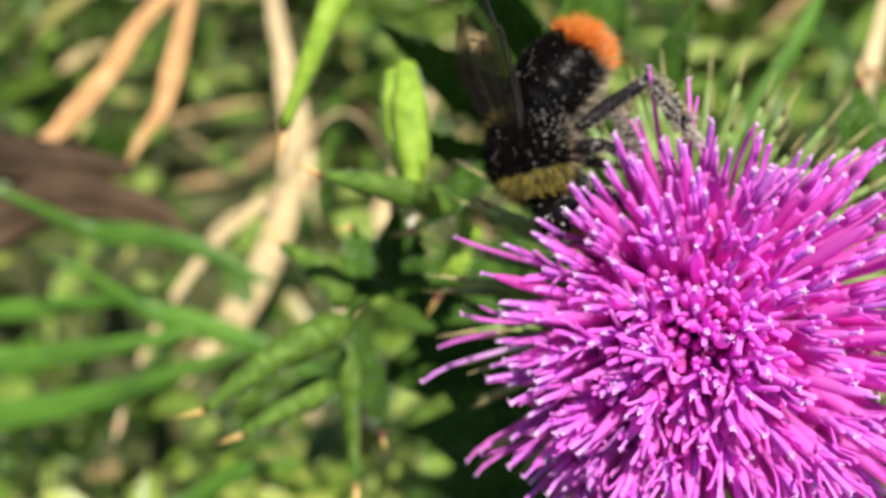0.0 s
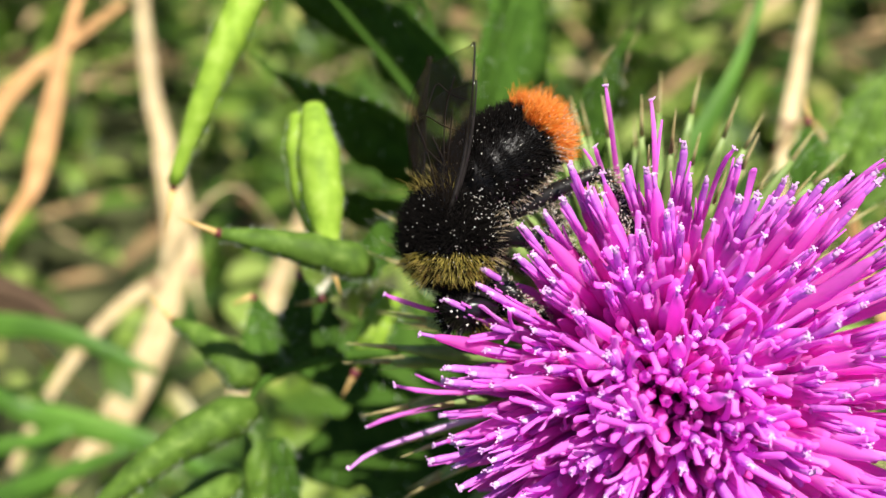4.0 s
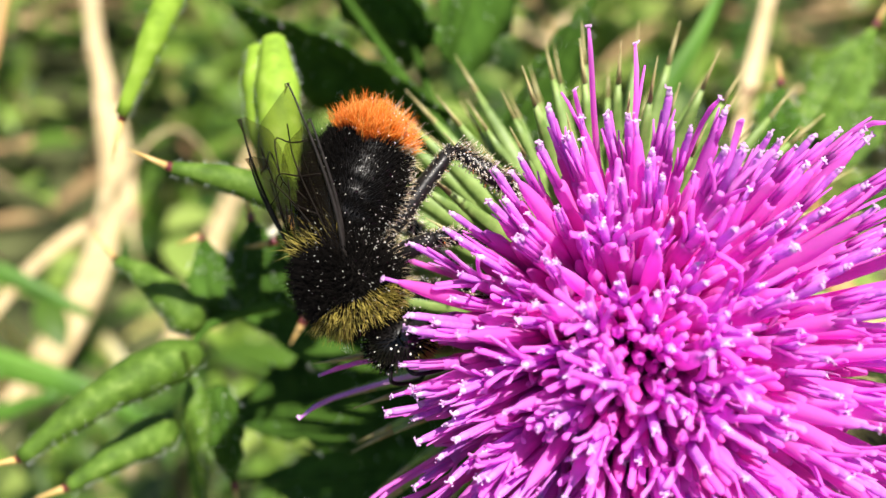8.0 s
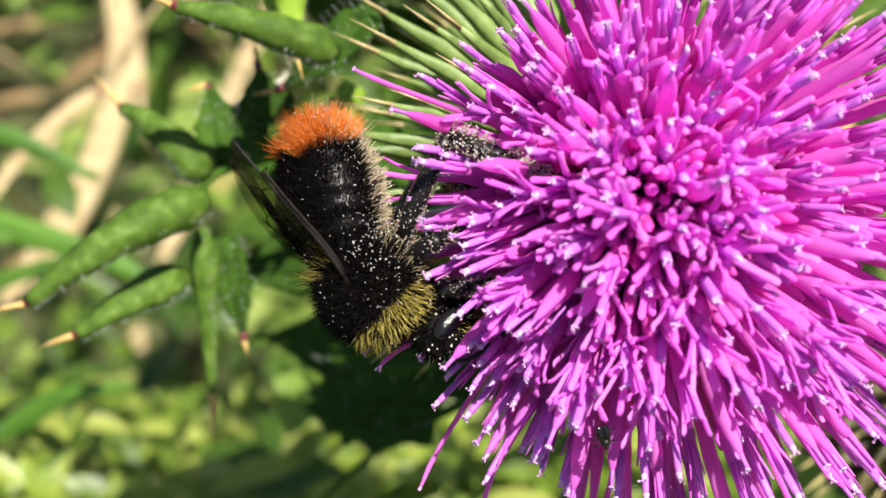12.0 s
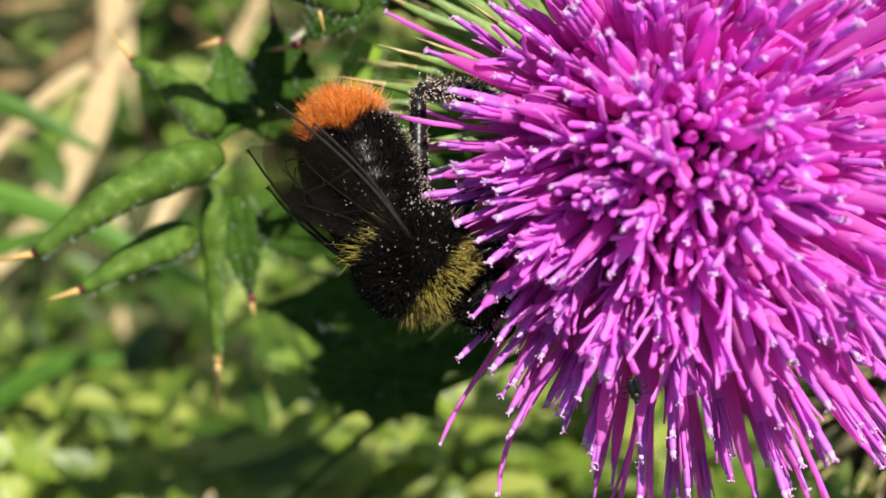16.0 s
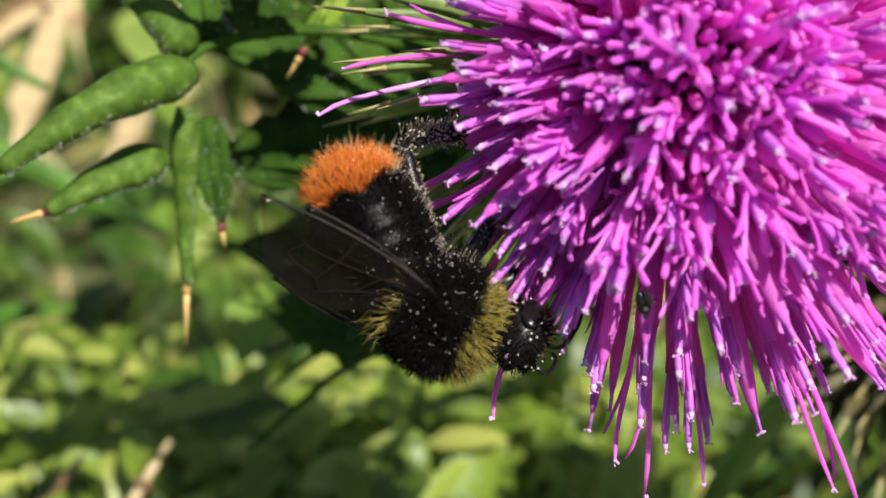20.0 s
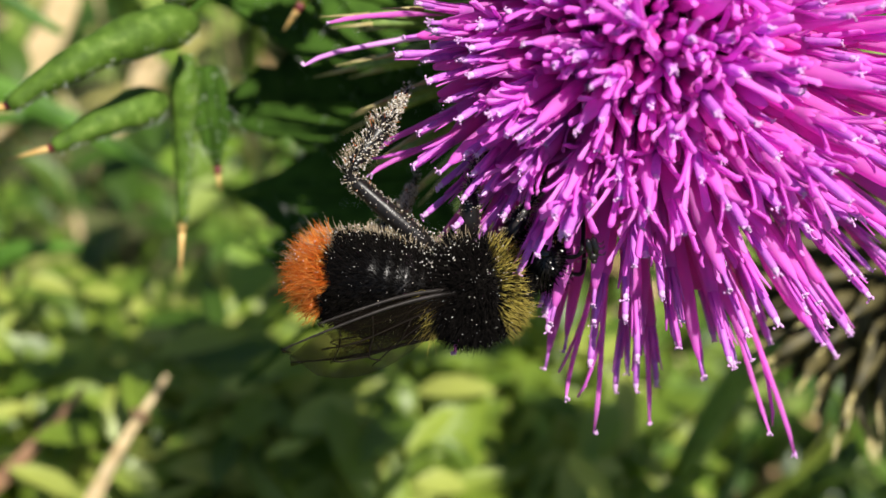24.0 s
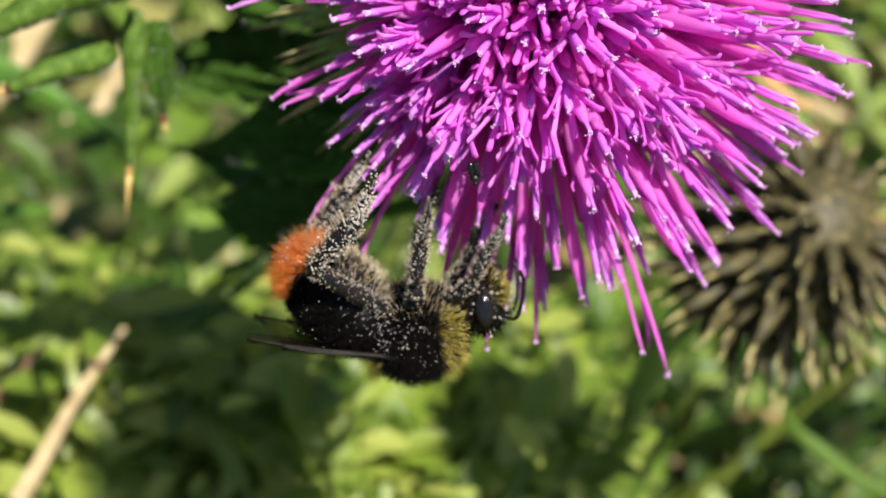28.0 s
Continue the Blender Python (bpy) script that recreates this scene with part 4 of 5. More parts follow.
        d = Vector((math.cos(w), math.sin(w), rng.uniform(-0.15, 0.35)))
        leaflet(litter, Vector((x, y, rng.uniform(0.004, 0.07))), d, Vector((0, 0, 1)), rng.uniform(0.02, 0.07), rng.uniform(0.0012, 0.004), 0.1)
    meadow = Soup()
    while len(meadow.v) < 15 * 9000:
        reach = rng.choice((0.4, 0.8, 1.4))
        x, y = rng.gauss(0, reach), rng.gauss(0.2, reach)
        if abs(x) < rng.uniform(0.22, 0.3) and 0 < y < rng.uniform(0.5, 0.64):
            continue
        w = rng.uniform(0, 2 * math.pi)
        d = Vector((math.cos(w) * 0.6, math.sin(w) * 0.6, rng.uniform(0.5, 1.6)))
        leaflet(meadow, Vector((x, y, -0.004)), d, Vector((math.sin(w), -math.cos(w), 0.4)), rng.uniform(0.06, 0.16), rng.uniform(0.002, 0.006), rng.uniform(0.1, 0.7))
        if rng.random() < 0.6:
            first = len(meadow.f)
            leaflet(meadow, Vector((x, y, rng.uniform(0.02, 0.12))), Vector((d.y, d.x, 0.2)), Vector((0, 0, 1)), rng.uniform(0.015, 0.05), rng.uniform(0.003, 0.007), rng.uniform(0.1, 0.5))
            meadow.s[first:] = [1 + (rng.random() < 0.25)] * (len(meadow.f) - first)
    tagged(new("meadow", meadow.mesh("meadow", [GRASS, HERB_LIGHT, LITTER])), "rough green meadow grass all round", "grass", kind="stuff")
    tagged(new("weeds", herbs.mesh("weeds", [HERB])), "low bright green weeds and meadow herbs", "weeds", kind="stuff")
    tagged(new("grass", grass.mesh("grass", [GRASS])), "tangled green meadow grass", "grass", kind="stuff")
    tagged(new("dry_litter", litter.mesh("dry_litter", [LITTER])), "straw-coloured dead grass and leaf litter", "litter", kind="stuff")


undergrowth()


def build_yellow_flower(x, y, z, size, seed):
    """A small yellow weed flower on a thin stem."""
    rng = random.Random(seed)
    top = at(x, y, z)
    flower = tagged(new("yellow_flower"), "small yellow weed flower on a thin green stem", "flower", "yellow weed flowers")
    flower.location = (top.x, top.y, 0)
    s = Soup()
    s.tube(smooth_path([(0, 0, -0.002), (0.004, 0.002, top.z * 0.5), (0, 0, top.z)], 6), [0.0007] * 13, 6)
    part("stem", s.mesh("stem", [STEM]), flower)
    for k in range(9):
        w = 2 * math.pi * k / 9 + rng.uniform(-0.2, 0.2)
        d = Vector((math.cos(w), math.sin(w), rng.uniform(0.1, 0.6)))
        s = Soup()
        s.tube([Vector((0, 0, top.z)) + d * size * q for q in (0.1, 0.4, 0.75, 1.0)], [0.1 * size, 0.26 * size, 0.3 * size, 0.12 * size], 6, 0, 0.2, (0, 0, 1))
        part("petal", s.mesh("petal", [YELLOW_PETAL]), flower)
    s = Soup()
    s.ball((0, 0, top.z + 0.1 * size), 0.28 * size, 5, 8)
    part("disc", s.mesh("disc", [YELLOW_PETAL]), flower)


for n, (x, y, z) in enumerate(((21.9, 77, 240), (69.3, 90.8, 240), (28, 79, 262))):
    build_yellow_flower(x, y, z, 0.0042, n)


# ---- bumblebee: x ahead, z to its back, y to its left ----
def fur(center, radii, count, length, keep, seed, lean=(-0.5, 0, 0), width=0.06, curl=0.25):
    """Tapering hairs on an ellipsoid, where keep(unit normal, random) holds."""
    rng = random.Random(seed)
    s = Soup()
    c = Vector(center)
    for i in range(count):
        z = 1 - 2 * (i + 0.5) / count
        w = i * 2.39996
        q = math.sqrt(1 - z * z)
        nrm = Vector((q * math.cos(w), q * math.sin(w), z))
        if not keep(nrm, rng.random()):
            continue
        p = c + Vector((nrm.x * radii[0], nrm.y * radii[1], nrm.z * radii[2])) * 0.97
        out = Vector((nrm.x / radii[0], nrm.y / radii[1], nrm.z / radii[2])).normalized()
        d = (out + Vector(lean) * rng.uniform(0.5, 1.1) + Vector((rng.gauss(0, 0.16), rng.gauss(0, 0.16), rng.gauss(0, 0.16)))).normalized()
        L = length * rng.uniform(0.65, 1.25)
        bend = Vector((rng.gauss(0, curl), rng.gauss(0, curl), rng.gauss(0, curl))) * L * 0.4
        s.tube([p, p + d * L * 0.55, p + d * L + bend], [width, width * 0.75, width * 0.15], 3)
    return s


def grains(center, radii, count, seed, keep, size=0.1, out=0.5):
    rng = random.Random(seed)
    s = Soup()
    for i in range(count):
        nrm = Vector((rng.gauss(0, 1), rng.gauss(0, 1), rng.gauss(0, 1))).normalized()
        if not keep(nrm, rng.random()):
            continue
        k = 1 + rng.uniform(0, out) / min(radii)
        p = Vector(center) + Vector((nrm.x * radii[0], nrm.y * radii[1], nrm.z * radii[2])) * k
        r = size * rng.uniform(0.6, 1.4)
        s.ball(p, r, 3, 4)
    return s


BU = 0.0008


def build_bee():
    bee = tagged(new("bumblebee"), "red-tailed bumblebee dusted with pollen, clinging to the thistle", "bumblebee")
    parts = {}

    def hair(name, soup, mat, parent, label, size=1.0):
        part(name, soup.mesh(name, [mat], True, BU * size), parent, label, None, "stuff")

    # thorax
    s = Soup()
    s.ball((0, 0, 0), (3.6, 3.55, 3.4), 14, 20)
    thorax = part("thorax", s.mesh("thorax", [HAIR_BLACK], True, BU), bee, "black furry thorax with a yellow collar")
    band = lambda v: 0.38 < v.x + 0.05 * math.sin(7 * v.y) < 0.86 and v.z > -0.6
    rear = lambda v: v.x < -0.72 and v.z > 0.1
    hair("black_fur", fur((0, 0, 0), (3.6, 3.55, 3.4), 11000, 1.15, lambda v, r: not (band(v) and r < 0.55) and not (rear(v) and r < 0.3), 1, (-0.25, 0, 0.1), 0.03), HAIR_BLACK, thorax, "dense black fur")
    hair("yellow_collar", fur((0, 0, 0), (3.6, 3.55, 3.4), 6000, 1.35, lambda v, r: band(v) and r < 0.75, 2, (0.25, 0, 0.1), 0.032), HAIR_YELLOW, thorax, "dull yellow collar of fur")
    hair("rear_fringe", fur((0, 0, 0), (3.6, 3.55, 3.4), 2600, 2.1, lambda v, r: rear(v) and r < 0.7, 3, (-0.2, 0, 0.3), 0.03), HAIR_YELLOW, thorax, "sparse yellowish fringe")
    hair("side_fur", fur((0, 0, 0), (3.6, 3.55, 3.4), 1500, 1.4, lambda v, r: v.z < -0.45 and r < 0.75, 4, (0, 0, -0.3)), HAIR_PALE, thorax, "pale fur underneath")
    hair("pollen", grains((0, 0, 0), (3.6, 3.55, 3.4), 460, 5, lambda v, r: True, 0.042, 1.0), POLLEN, thorax, "scattered whitish pollen grains")
    hair("flank_pollen", grains((-0.6, 0, -0.6), (3.4, 3.5, 3.2), 1700, 9, lambda v, r: v.x < 0.35 and v.z < 0.25 and abs(v.y) > 0.35 and r < 0.75 - 0.6 * abs(v.x + 0.5), 0.055, 1.3), POLLEN, thorax, "thick whitish pollen on the flank")
    # head
    s = Soup()
    s.ball((5.5, 0, -1.5), (1.9, 2.2, 2.2), 10, 14)
    s.tube([(6.2, 0, -2.6), (6.9, 0, -3.9), (7.1, 0, -4.6)], [1.0, 0.8, 0.4], 8)
    head = part("head", s.mesh("head", [CUTICLE], True, BU), bee, "black head")
    for sg in (1, -1):
        s = Soup()
        s.ball((5.5, 2.0 * sg, -1.5), (0.85, 0.55, 1.5), 8, 12)
        part("eye", s.mesh("eye", [EYE], True, BU), head, "glossy black eye")
        s = Soup()
        s.tube(smooth_path([(6.6, 0.7 * sg, -0.7), (7.9, 1.2 * sg, -0.2), (8.5, 1.5 * sg, -1.3), (8.9, 2.0 * sg, -3.2), (8.7, 2.3 * sg, -4.2)], 5), [0.17] * 21, 6)
        part("antenna", s.mesh("antenna", [CUTICLE], True, BU), head)
    hair("head_fur", fur((5.5, 0, -1.5), (1.9, 2.2, 2.2), 700, 0.8, lambda v, r: v.x < 0.75 and abs(v.y) < 0.8, 6, (0, 0, 0.2)), HAIR_BLACK, head, "short black fur")
    hair("face_fur", fur((5.6, 0, -2.3), (1.8, 1.7, 2.0), 500, 0.9, lambda v, r: v.x > 0.2 and v.z < 0.5, 7, (0.2, 0, -0.2)), HAIR_YELLOW, head, "yellow tuft on the face")
    hair("pollen", grains((5.5, 0, -1.5), (1.9, 2.2, 2.2), 110, 8, lambda v, r: True, 0.08, 0.7), POLLEN, head, "whitish pollen grains")
    # abdomen, about its own joint
    s = Soup()
    xs = [(1.2, 1.4), (0, 2.5), (-1.8, 3.4), (-4.0, 3.75), (-6.0, 3.5), (-8.0, 2.7), (-9.4, 1.5), (-10.1, 0.3)]
    fine = []
    for i in range(29):
        x = 1.2 - 11.3 * i / 28
        r = float(np.interp(-x, [-a for a, _ in xs], [b for _, b in xs]))
        fine.append((x, r * (1 + 0.03 * math.sin(i * 1.7))))
    s.tube([(x, 0, 0) for x, r in fine], [r for x, r in fine], 20, 0, 0.94)
    s.s = [1 if k >= 23 * 20 else 0 for k in range(len(s.f))]
    joint = Matrix.Translation(Vector((-3.0, 0, -0.3)) * BU)
    abdomen = part("abdomen", s.mesh("abdomen", [CUTICLE, HAIR_ORANGE], True, BU * 0.95), bee, "black abdomen with an orange-red tail", joint)
    ca, ra = (-4.4, 0, 0), (5.6, 3.75, 3.6)
    tail = lambda v: v.x + 0.05 * math.sin(9 * v.y) + 0.04 * math.sin(7 * v.z) < -0.66
    hair("black_fur", fur(ca, ra, 12000, 0.85, lambda v, r: not tail(v) and v.z > -0.6, 11, (-0.7, 0, 0), 0.034), HAIR_BLACK, abdomen, "short black fur", 0.95)
    hair("orange_tail", fur(ca, ra, 15000, 1.4, lambda v, r: tail(v), 12, (-0.4, 0, 0), 0.035, 0.5), HAIR_ORANGE, abdomen, "bright orange-red tail fur", 0.95)
    hair("tail_fringe", fur(ca, ra, 4000, 1.7, lambda v, r: v.x < -0.6 and v.z < 0.1 and r < 0.5, 15, (-0.3, 0, -0.1), 0.03, 0.5), HAIR_PALE, abdomen, "pale pollen-tipped tail fringe", 0.95)
    hair("pale_fringe", fur(ca, ra, 7000, 0.95, lambda v, r: v.z < -0.45 and r < 0.3, 13, (-0.4, 0, -0.25)), HAIR_PALE, abdomen, "pale fringe underneath", 0.95)
    hair("pollen", grains(ca, ra, 1500, 14, lambda v, r: v.x < -0.75 or v.z < -0.1 or r < 0.25, 0.042, 0.9), POLLEN, abdomen, "scattered whitish pollen grains", 0.95)
    parts["abdomen"] = abdomen
    # wings
    def wing(length, width, veins):
        s = Soup()
        n = 40
        lead = lambda t: width * 0.16 * math.sin(math.pi * t) ** 0.8
        trail = lambda t: -width * (0.1 + 0.9 * math.sin(math.pi * min(1, t ** 1.35)) ** 0.62) * min(1, 6.5 * (1 - t) + 0.02) ** 0.5
        rows = []
        for i in range(n + 1):
            t = i / n
            lo, hi = trail(t), lead(t)
            rows.append([Vector((-length * t, lo + (hi - lo) * k / 4, 0.18 * math.sin(5 * t + k) + 0.25 * (k - 2) * (k % 2))) for k in range(5)])
        top = [p for r in rows for p in r]
        s.add(top, [(5 * i + k, 5 * i + k + 1, 5 * i + k + 6, 5 * i + k + 5) for i in range(n) for k in range(4)])
        low = [p - Vector((0, 0, 0.05)) for p in top]
        s.add(low, [(5 * i + k, 5 * i + k + 5, 5 * i + k + 6, 5 * i + k + 1) for i in range(n) for k in range(4)])
        lines = []
        e = Soup()
        e.tube([r[4] for r in rows], [0.2 - 0.14 * i / n for i in range(n + 1)], 6)
        lines.append(e.mesh("vein", [COSTA], True, BU))
        for row in veins:
            e = Soup()
            pts = [Vector((-length * t, trail(t) + (lead(t) - trail(t)) * q, 0.1 * math.sin(5 * t))) for t, q in row]
            e.tube(smooth_path(pts, 4), [0.055] * (4 * (len(pts) - 1) + 1), 4)
            lines.append(e.mesh("vein", [VEIN], True, BU))
        return [s.mesh("wing", [WING], True, BU), *lines]

    fore = wing(13.2, 4.6, (((0.02, 0.7), (0.3, 0.66), (0.6, 0.6), (0.8, 0.62)), ((0.1, 0.5), (0.35, 0.35), (0.55, 0.12)), ((0.3, 0.66), (0.38, 0.32)), ((0.5, 0.95), (0.52, 0.6), (0.56, 0.3), (0.5, 0.15)), ((0.68, 0.95), (0.7, 0.62), (0.74, 0.35), (0.56, 0.3))))
    hind = wing(9.6, 3.6, (((0.02, 0.7), (0.4, 0.6), (0.75, 0.5)), ((0.3, 0.62), (0.5, 0.25))))
    for sg, tag in ((1, "left"), (-1, "right")):
        flip = Matrix.Diagonal((1, sg, 1, 1))
        for meshes, nm, off in ((fore, "forewing", 0.0), (hind, "hindwing", -0.9)):
            if sg < 0:
                meshes = [me.copy() for me in meshes]
                for me in meshes:
                    me.transform(flip)
                    me.flip_normals()
            ob = part(nm, meshes[0], bee, "smoky translucent veined wing")
            for me in meshes[1:]:
                part("vein", me, ob, "dark brown vein")
            parts[nm, sg] = (ob, off)
    # legs
    def leg(points, radii, sg, seed):
        s = Soup()
        hip, knee, ankle, mid, toe = [Vector((x, y * sg, z)) for x, y, z in points]
        s.tube(smooth_path([hip, hip.lerp(knee, 0.5) + Vector((0, 0, 0.2)), knee], 3), [radii[0] * k for k in (0.8, 1, 1.1, 1.1, 1, 0.9, 0.75)], 7)
        fem = part("leg", s.mesh("femur", [CUTICLE], True, BU), bee, "black hairy leg dusted with pollen", Matrix.Translation(Vector((0, 0, 0))))
        for nm, a, b, r0, r1, pale in (("femur", hip, knee, radii[0], radii[0] * 0.8, True), ("tibia", knee, ankle, radii[1] * 0.6, radii[1] * 1.05, True), ("tarsus", ankle, mid, radii[2], radii[2] * 0.7, True), ("claw", mid, toe, radii[2] * 0.6, radii[2] * 0.35, False)):
            if nm != "femur":
                s = Soup()
                s.tube([a, a.lerp(b, 0.35), a.lerp(b, 0.75), b], [r0, (r0 + r1) / 2, r1, r1 * 0.8], 7)
                part(nm, s.mesh(nm, [CUTICLE], True, BU), fem)
            rng = random.Random(seed)
            h = Soup()
            d = (b - a).normalized()
            for i in range((520 if seed == 33 else 260) if pale else 40):
                t = rng.random()
                o = (Vector((rng.gauss(0, 1), rng.gauss(0, 1), rng.gauss(0, 1))).cross(d)).normalized()
                p = a.lerp(b, t) + o * (r0 + (r1 - r0) * t) * 0.9
                e = (o + d * rng.uniform(0.1, 0.7)).normalized() * rng.uniform(0.35, 0.85) * ((1.35 if seed == 33 and o.x < 0 else 0.75) if nm == "tibia" else 0.55)
                h.tube([p, p + e], [0.035, 0.01], 3, 0 if rng.random() < (0.25 if seed == 33 and nm != "femur" else 0.45) else 1 if rng.random() < 0.95 else 3)
                if rng.random() < 0.8:
                    h.ball(p + e * rng.uniform(0.0, 1), rng.uniform(0.03, 0.06) * (1.5 if seed == 33 and nm != "femur" else 1), 3, 4, 2)
            extra = h.mesh("bristles", [HAIR_BLACK, HAIR_PALE, POLLEN, HAIR_ORANGE], True, BU)
            part("bristles", extra, fem, "pollen-dusted bristles", None, "stuff")
        return fem

    for sg in (1, -1):
        parts["fore", sg] = leg([(2.6, 1.6, -2.6), (4.6, 3.4, -4.2), (6.2, 3.2, -6.6), (7.4, 2.8, -8.0), (8.0, 2.6, -9.0)], (0.62, 0.55, 0.36), sg, 31)
        parts["mid", sg] = leg([(0.2, 2.2, -3.0), (0.6, 5.0, -4.6), (1.6, 4.6, -7.6), (2.6, 4.0, -9.6), (3.2, 3.6, -11)], (0.7, 0.62, 0.4), sg, 32)
        out = 2.6 if sg > 0 else 0.0
        parts["hind", sg] = leg([(-2.0, 2.0, -2.8), (-6.8, 3.8 + out, -8.7 + 0.3 * out), (-2.9, 4.2 + 1.3 * out, -11.9 + 0.4 * out), (-1.4, 4.0 + 1.4 * out, -13.8 + 0.4 * out), (-0.6, 3.6 + 1.4 * out, -15.0 + 0.4 * out)], (0.66, 0.74, 0.44), sg, 33)
    return bee, parts


bee, BEE_PARTS = build_bee()

# seconds, place across and down, heading in the slope's plane, turn of the back towards the viewer's side, bend of the abdomen
BEE = [
    (0, 0.9, -23.1, -76, 25, 54),
    (0.5, 1.2, -23.4, -81, 26, 53),
    (0.9, -1.1, -22.9, -92, 25, 53),
    (1, -3.5, -22.9, -95, 24, 53),
    (1.2, -6.2, -22.2, -96, 22, 56),
    (1.5, -4.7, -21.1, -97, 22, 54),
    (1.8, -2.3, -16.4, -103, 22, 46),
    (2, -1.7, -20.3, -104, 22, 44),
    (2.1, -1.7, -22.1, -104, 22, 44),
    (2.5, -1.4, -20.6, -100, 22, 48),
    (3, -0.7, -19.7, -95, 23, 50),
    (3.6, -1.2, -21.1, -100, 25, 43),
    (3.9, -1.1, -19.5, -95, 28, 52),
    (4, -0.8, -19.8, -93, 29, 52),
    (4.2, -0.4, -20.5, -88, 30, 55),
    (4.5, -3.5, -19.6, -85, 32, 53),
    (6.5, -4.3, -16.4, -77, 36, 46),
    (7, -5.1, -15.2, -61, 40, 72),
    (7.3, -4.7, -12.1, -61, 42, 58),
    (7.7, -3.2, -12.7, -64, 42, 49),
    (8, -6.2, -12.0, -63, 42, 49),
    (8.5, -5.6, -11.1, -52, 42, 56),
    (9, -6.0, -9.8, -48, 39, 58),
    (9.35, -7.2, -9.0, -54, 37, 57),
    (9.7, -5.8, -8.0, -59, 34, 46),
    (10, -6.1, -6.0, -58, 32, 44),
    (10.1, -6.1, -5.5, -58, 31, 43),
    (10.5, -7.9, -0.7, -46, 25, 49),
    (11, -5.4, 0.7, -30, 20, 60),
    (11.5, -5.8, 0.2, -35, 18, 49),
    (12, -5.0, 1.1, -44, 18, 34),
    (12.5, -5.2, 2.4, -42, 27, 34),
    (14.5, -4.8, 2.1, -29, 42, 49),
    (15, -4.4, 2.5, -29, 51, 44),
    (15.5, -6.6, 3.8, -34, 53, 39),
    (16, -3.9, 3.0, -36, 55, 33),
    (16.5, -4.6, 5.3, -30, 58, 39),
    (17, -3.9, 6.6, -21, 60, 51),
    (17.4, -5.4, 9.4, -19, 60, 57),
    (17.8, -4.5, 8.9, -24, 60, 49),
    (18, -2.8, 9.0, -22, 59, 46),
    (18.2, -1.7, 8.4, -27, 58, 40),
    (18.6, -2.7, 9.6, -25, 58, 45),
    (19, -3.0, 9.7, -26, 58, 48),
    (19.5, -2.6, 11.6, -24, 58, 45),
    (20, -1.3, 13.3, -21, 58, 43),
    (20.5, -1.2, 12.7, -13, 56, 41),
    (21, -0.1, 13.4, -8, 54, 39),
    (21.5, -1.6, 14.5, -15, 50, 42),
    (23.5, 3.0, 17.2, 21, 44, 40),
    (23.8, 3.3, 15.9, 21, 42, 29),
    (24, 3.8, 15.5, 16, 42, 23),
    (24.1, 3.9, 15.6, 17, 42, 24),
    (24.4, 4.1, 17.8, 17, 44, 26),
    (24.7, 3.6, 16.4, 14, 44, 25),
    (25, 3.6, 16.6, 14, 43, 25),
    (25.3, 4.5, 17.0, 14, 39, 27),
    (25.6, 7.4, 20.2, 15, 32, 30),
    (26, 7.6, 22.3, 20, 24, 30),
    (26.2, 7.9, 22.4, 21, 18, 31),
    (26.5, 9.4, 21.8, 18, 12, 32),
    (26.8, 9.7, 27.5, 8, 6, 34),
    (27, 8.6, 26.4, 2, 3, 35),
    (27.1, 8.1, 25.6, 3, 2, 38),
    (27.4, 8.8, 25.6, 8, 0, 41),
    (27.7, 8.9, 24.9, 11, -3, 43),
    (28, 8.8, 25.6, 14, -5, 51),
]


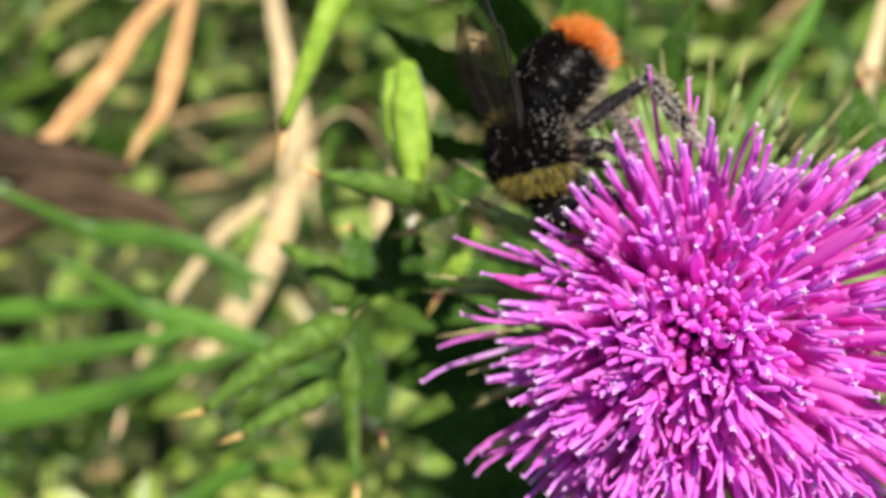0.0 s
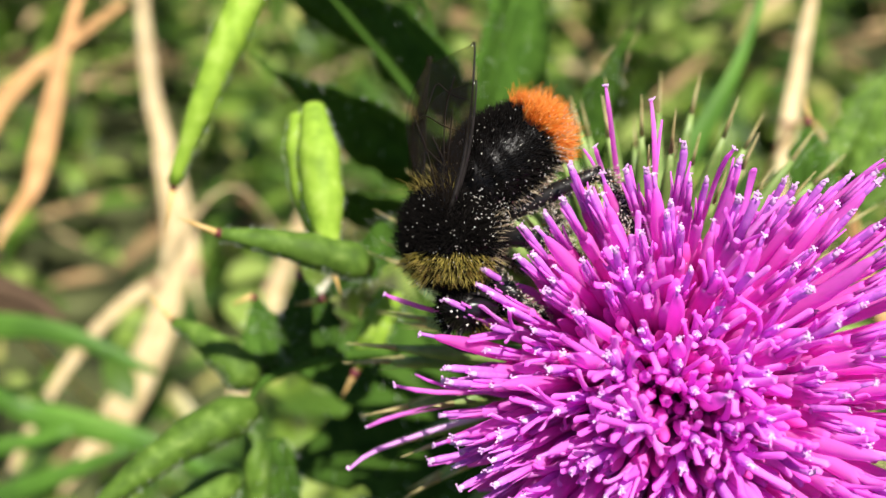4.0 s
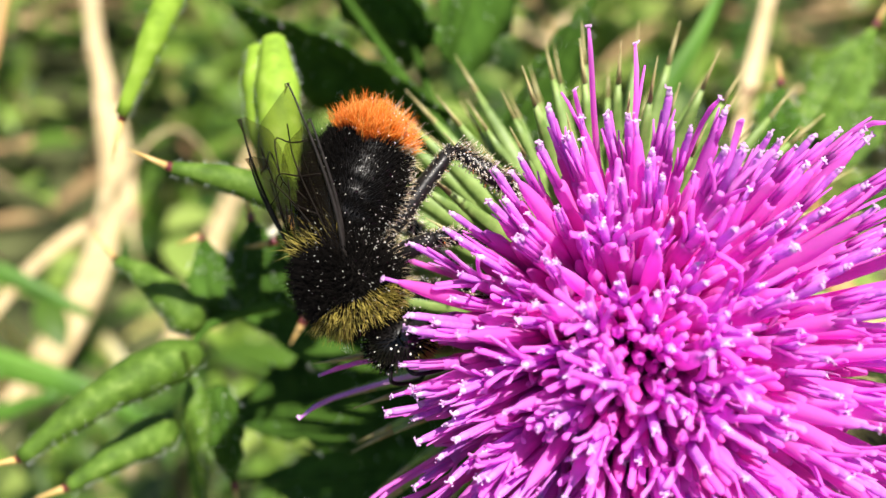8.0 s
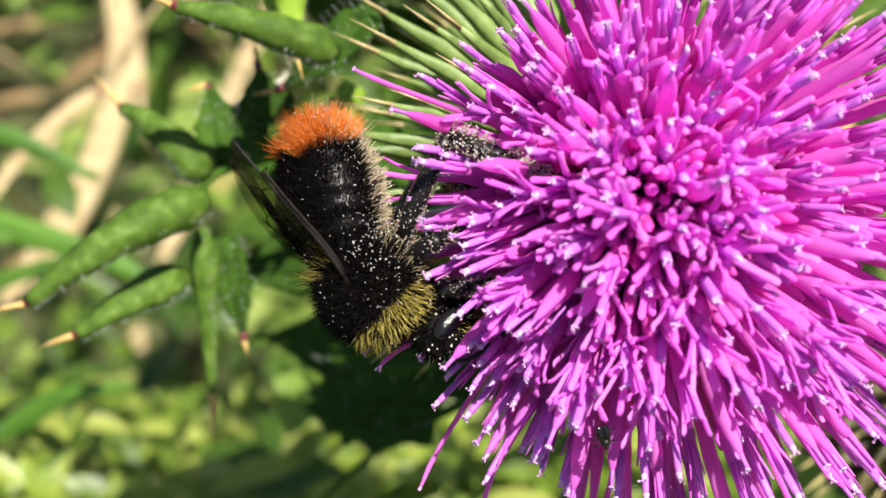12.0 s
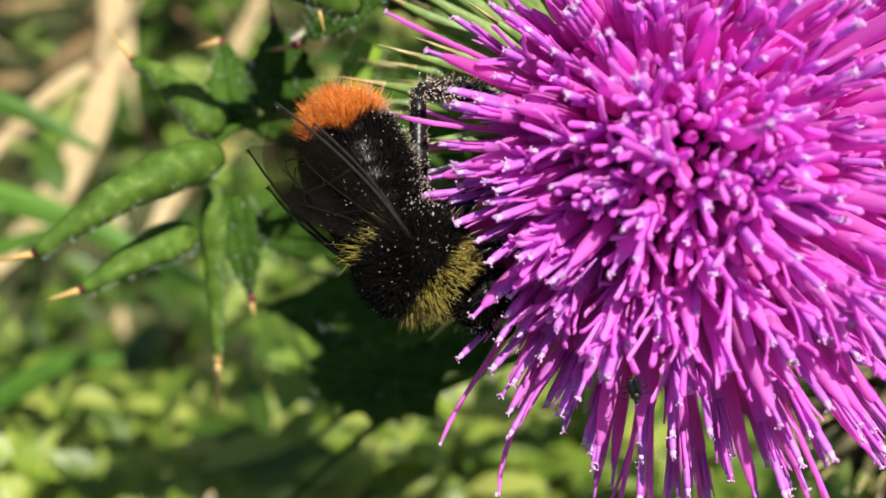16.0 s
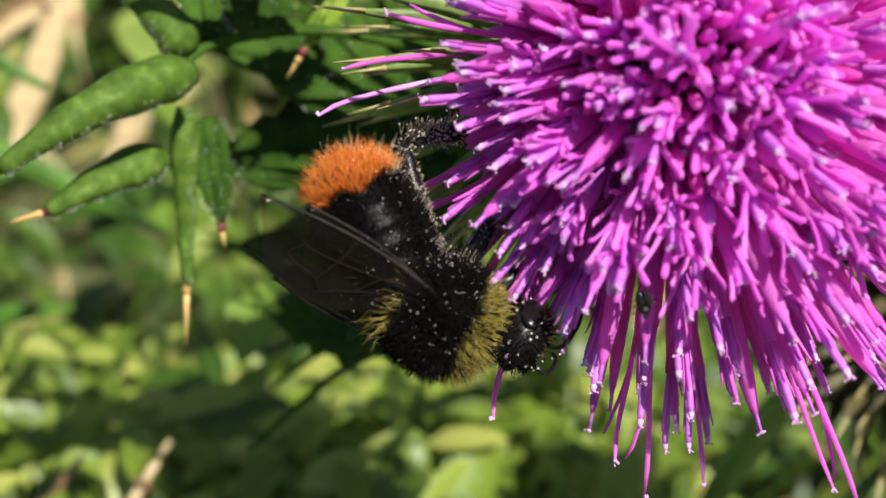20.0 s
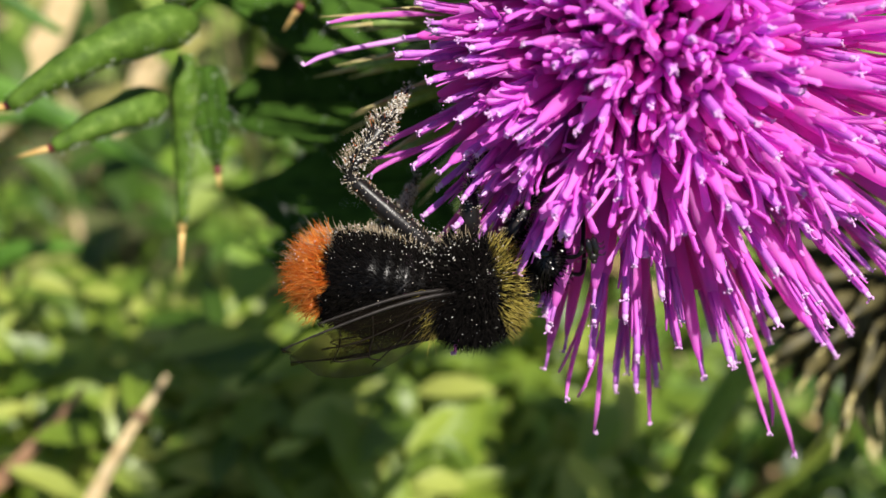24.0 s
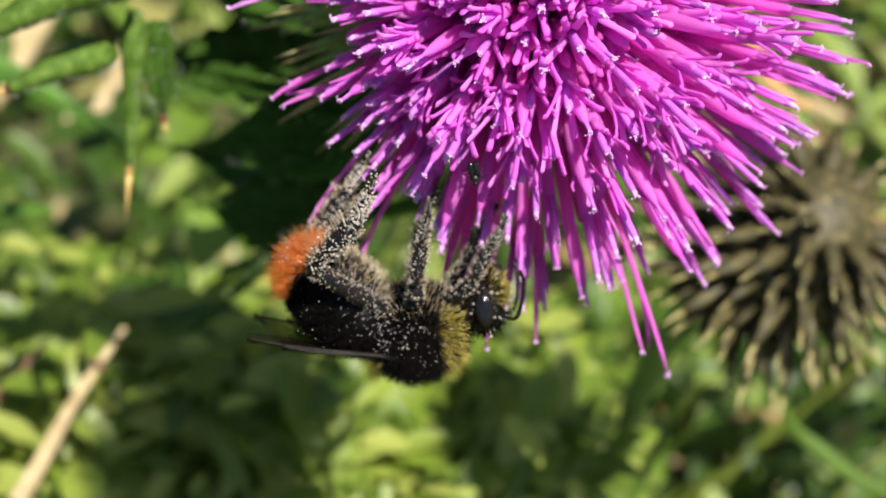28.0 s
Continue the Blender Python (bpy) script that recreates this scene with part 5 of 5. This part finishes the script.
def motions():
    def bee_pose(x, y, angle, roll):
        a, r = radians(angle), radians(roll)
        ahead = Vector((math.cos(a), -math.sin(a), 0))
        flank = Vector((math.sin(a), math.cos(a), 0))
        back_up = flank * math.cos(r) + Vector((0, 0, -1)) * math.sin(r)
        side = back_up.cross(ahead)
        m = SLOPE @ Matrix((ahead, side, back_up)).transposed()
        return Matrix.Translation(at(x, y, 10)) @ m.to_4x4()

    def swing(angle, roll):
        return Matrix.Rotation(radians(angle), 4, Vector((0, math.cos(radians(roll)), math.sin(radians(roll)))))

    walk(bee, [(t, bee_pose(x, y, a, r)) for t, x, y, a, r, _ in BEE])
    hinge = Vector((-3.0, 0, -0.3)) * BU
    walk(BEE_PARTS["abdomen"], [(t, Matrix.Translation(hinge) @ swing(-b, roll)) for t, _, _, _, roll, b in BEE])
    # seconds, lift off the abdomen, spread, further turn of the far pair
    wing_rows = ((0, 1, 6, 0), (0.5, -9, 6, 0), (1, -13, 6, 0), (2.5, -11, 6, 0), (4, -6, 7, 0), (6.5, -9, 8, -2), (8, -5, 8, -3), (10, -7, 8, -3), (12, -6, 11, -4), (14.5, -4, 13, -6), (16, 2, 13, -16), (17, -8, 13, -18), (18, -2, 13, -18), (20, 3, 13, -18), (21.5, -3, 13, -16), (23.5, 8, 13, -18), (24, 13, 13, -18), (25, 8, 12, -20), (26, 3, 10, -6), (27, -15, 9, 0), (28, -20, 9, 0))
    wing_rows = [(t, lift, spread, float(np.interp(t, [r[0] for r in BEE], [r[4] for r in BEE])), far) for t, lift, spread, far in wing_rows]
    for nm in ("forewing", "hindwing"):
        for sg in (1, -1):
            ob, off = BEE_PARTS[nm, sg]
            root = Vector((-0.8 + off, 2.5 * sg, 1.9 - (0.35 if nm == "hindwing" else 0))) * BU
            walk(ob, [(t, Matrix.Translation(root) @ swing(lift + (far if sg < 0 else 0), roll) @ pose(0, 0, 0, -(14 + 24 * max(0, min(1, (8 - t) / 3))) * sg, 0, -(spread * (1 if sg > 0 else 0.35) + (6 if nm == "hindwing" else 0)) * sg)) for t, lift, spread, roll, far in wing_rows])
    for (nm, sg), reach in ((("hind", 1), 5), (("hind", -1), -5), (("mid", 1), 5), (("fore", 1), 6)):
        walk(BEE_PARTS[nm, sg], [(t * 0.5, pose(0, 0, 0, 0, reach * math.sin(1.3 * t + reach) - ((16 * min(1, max(0, 7 - 0.25 * t)) - 9 * max(0, min(1, (t - 44) / 3, (53 - t) / 2))) if nm == "hind" else 0), 0.4 * reach * math.sin(0.9 * t))) for t in range(0, 57)])


motions()
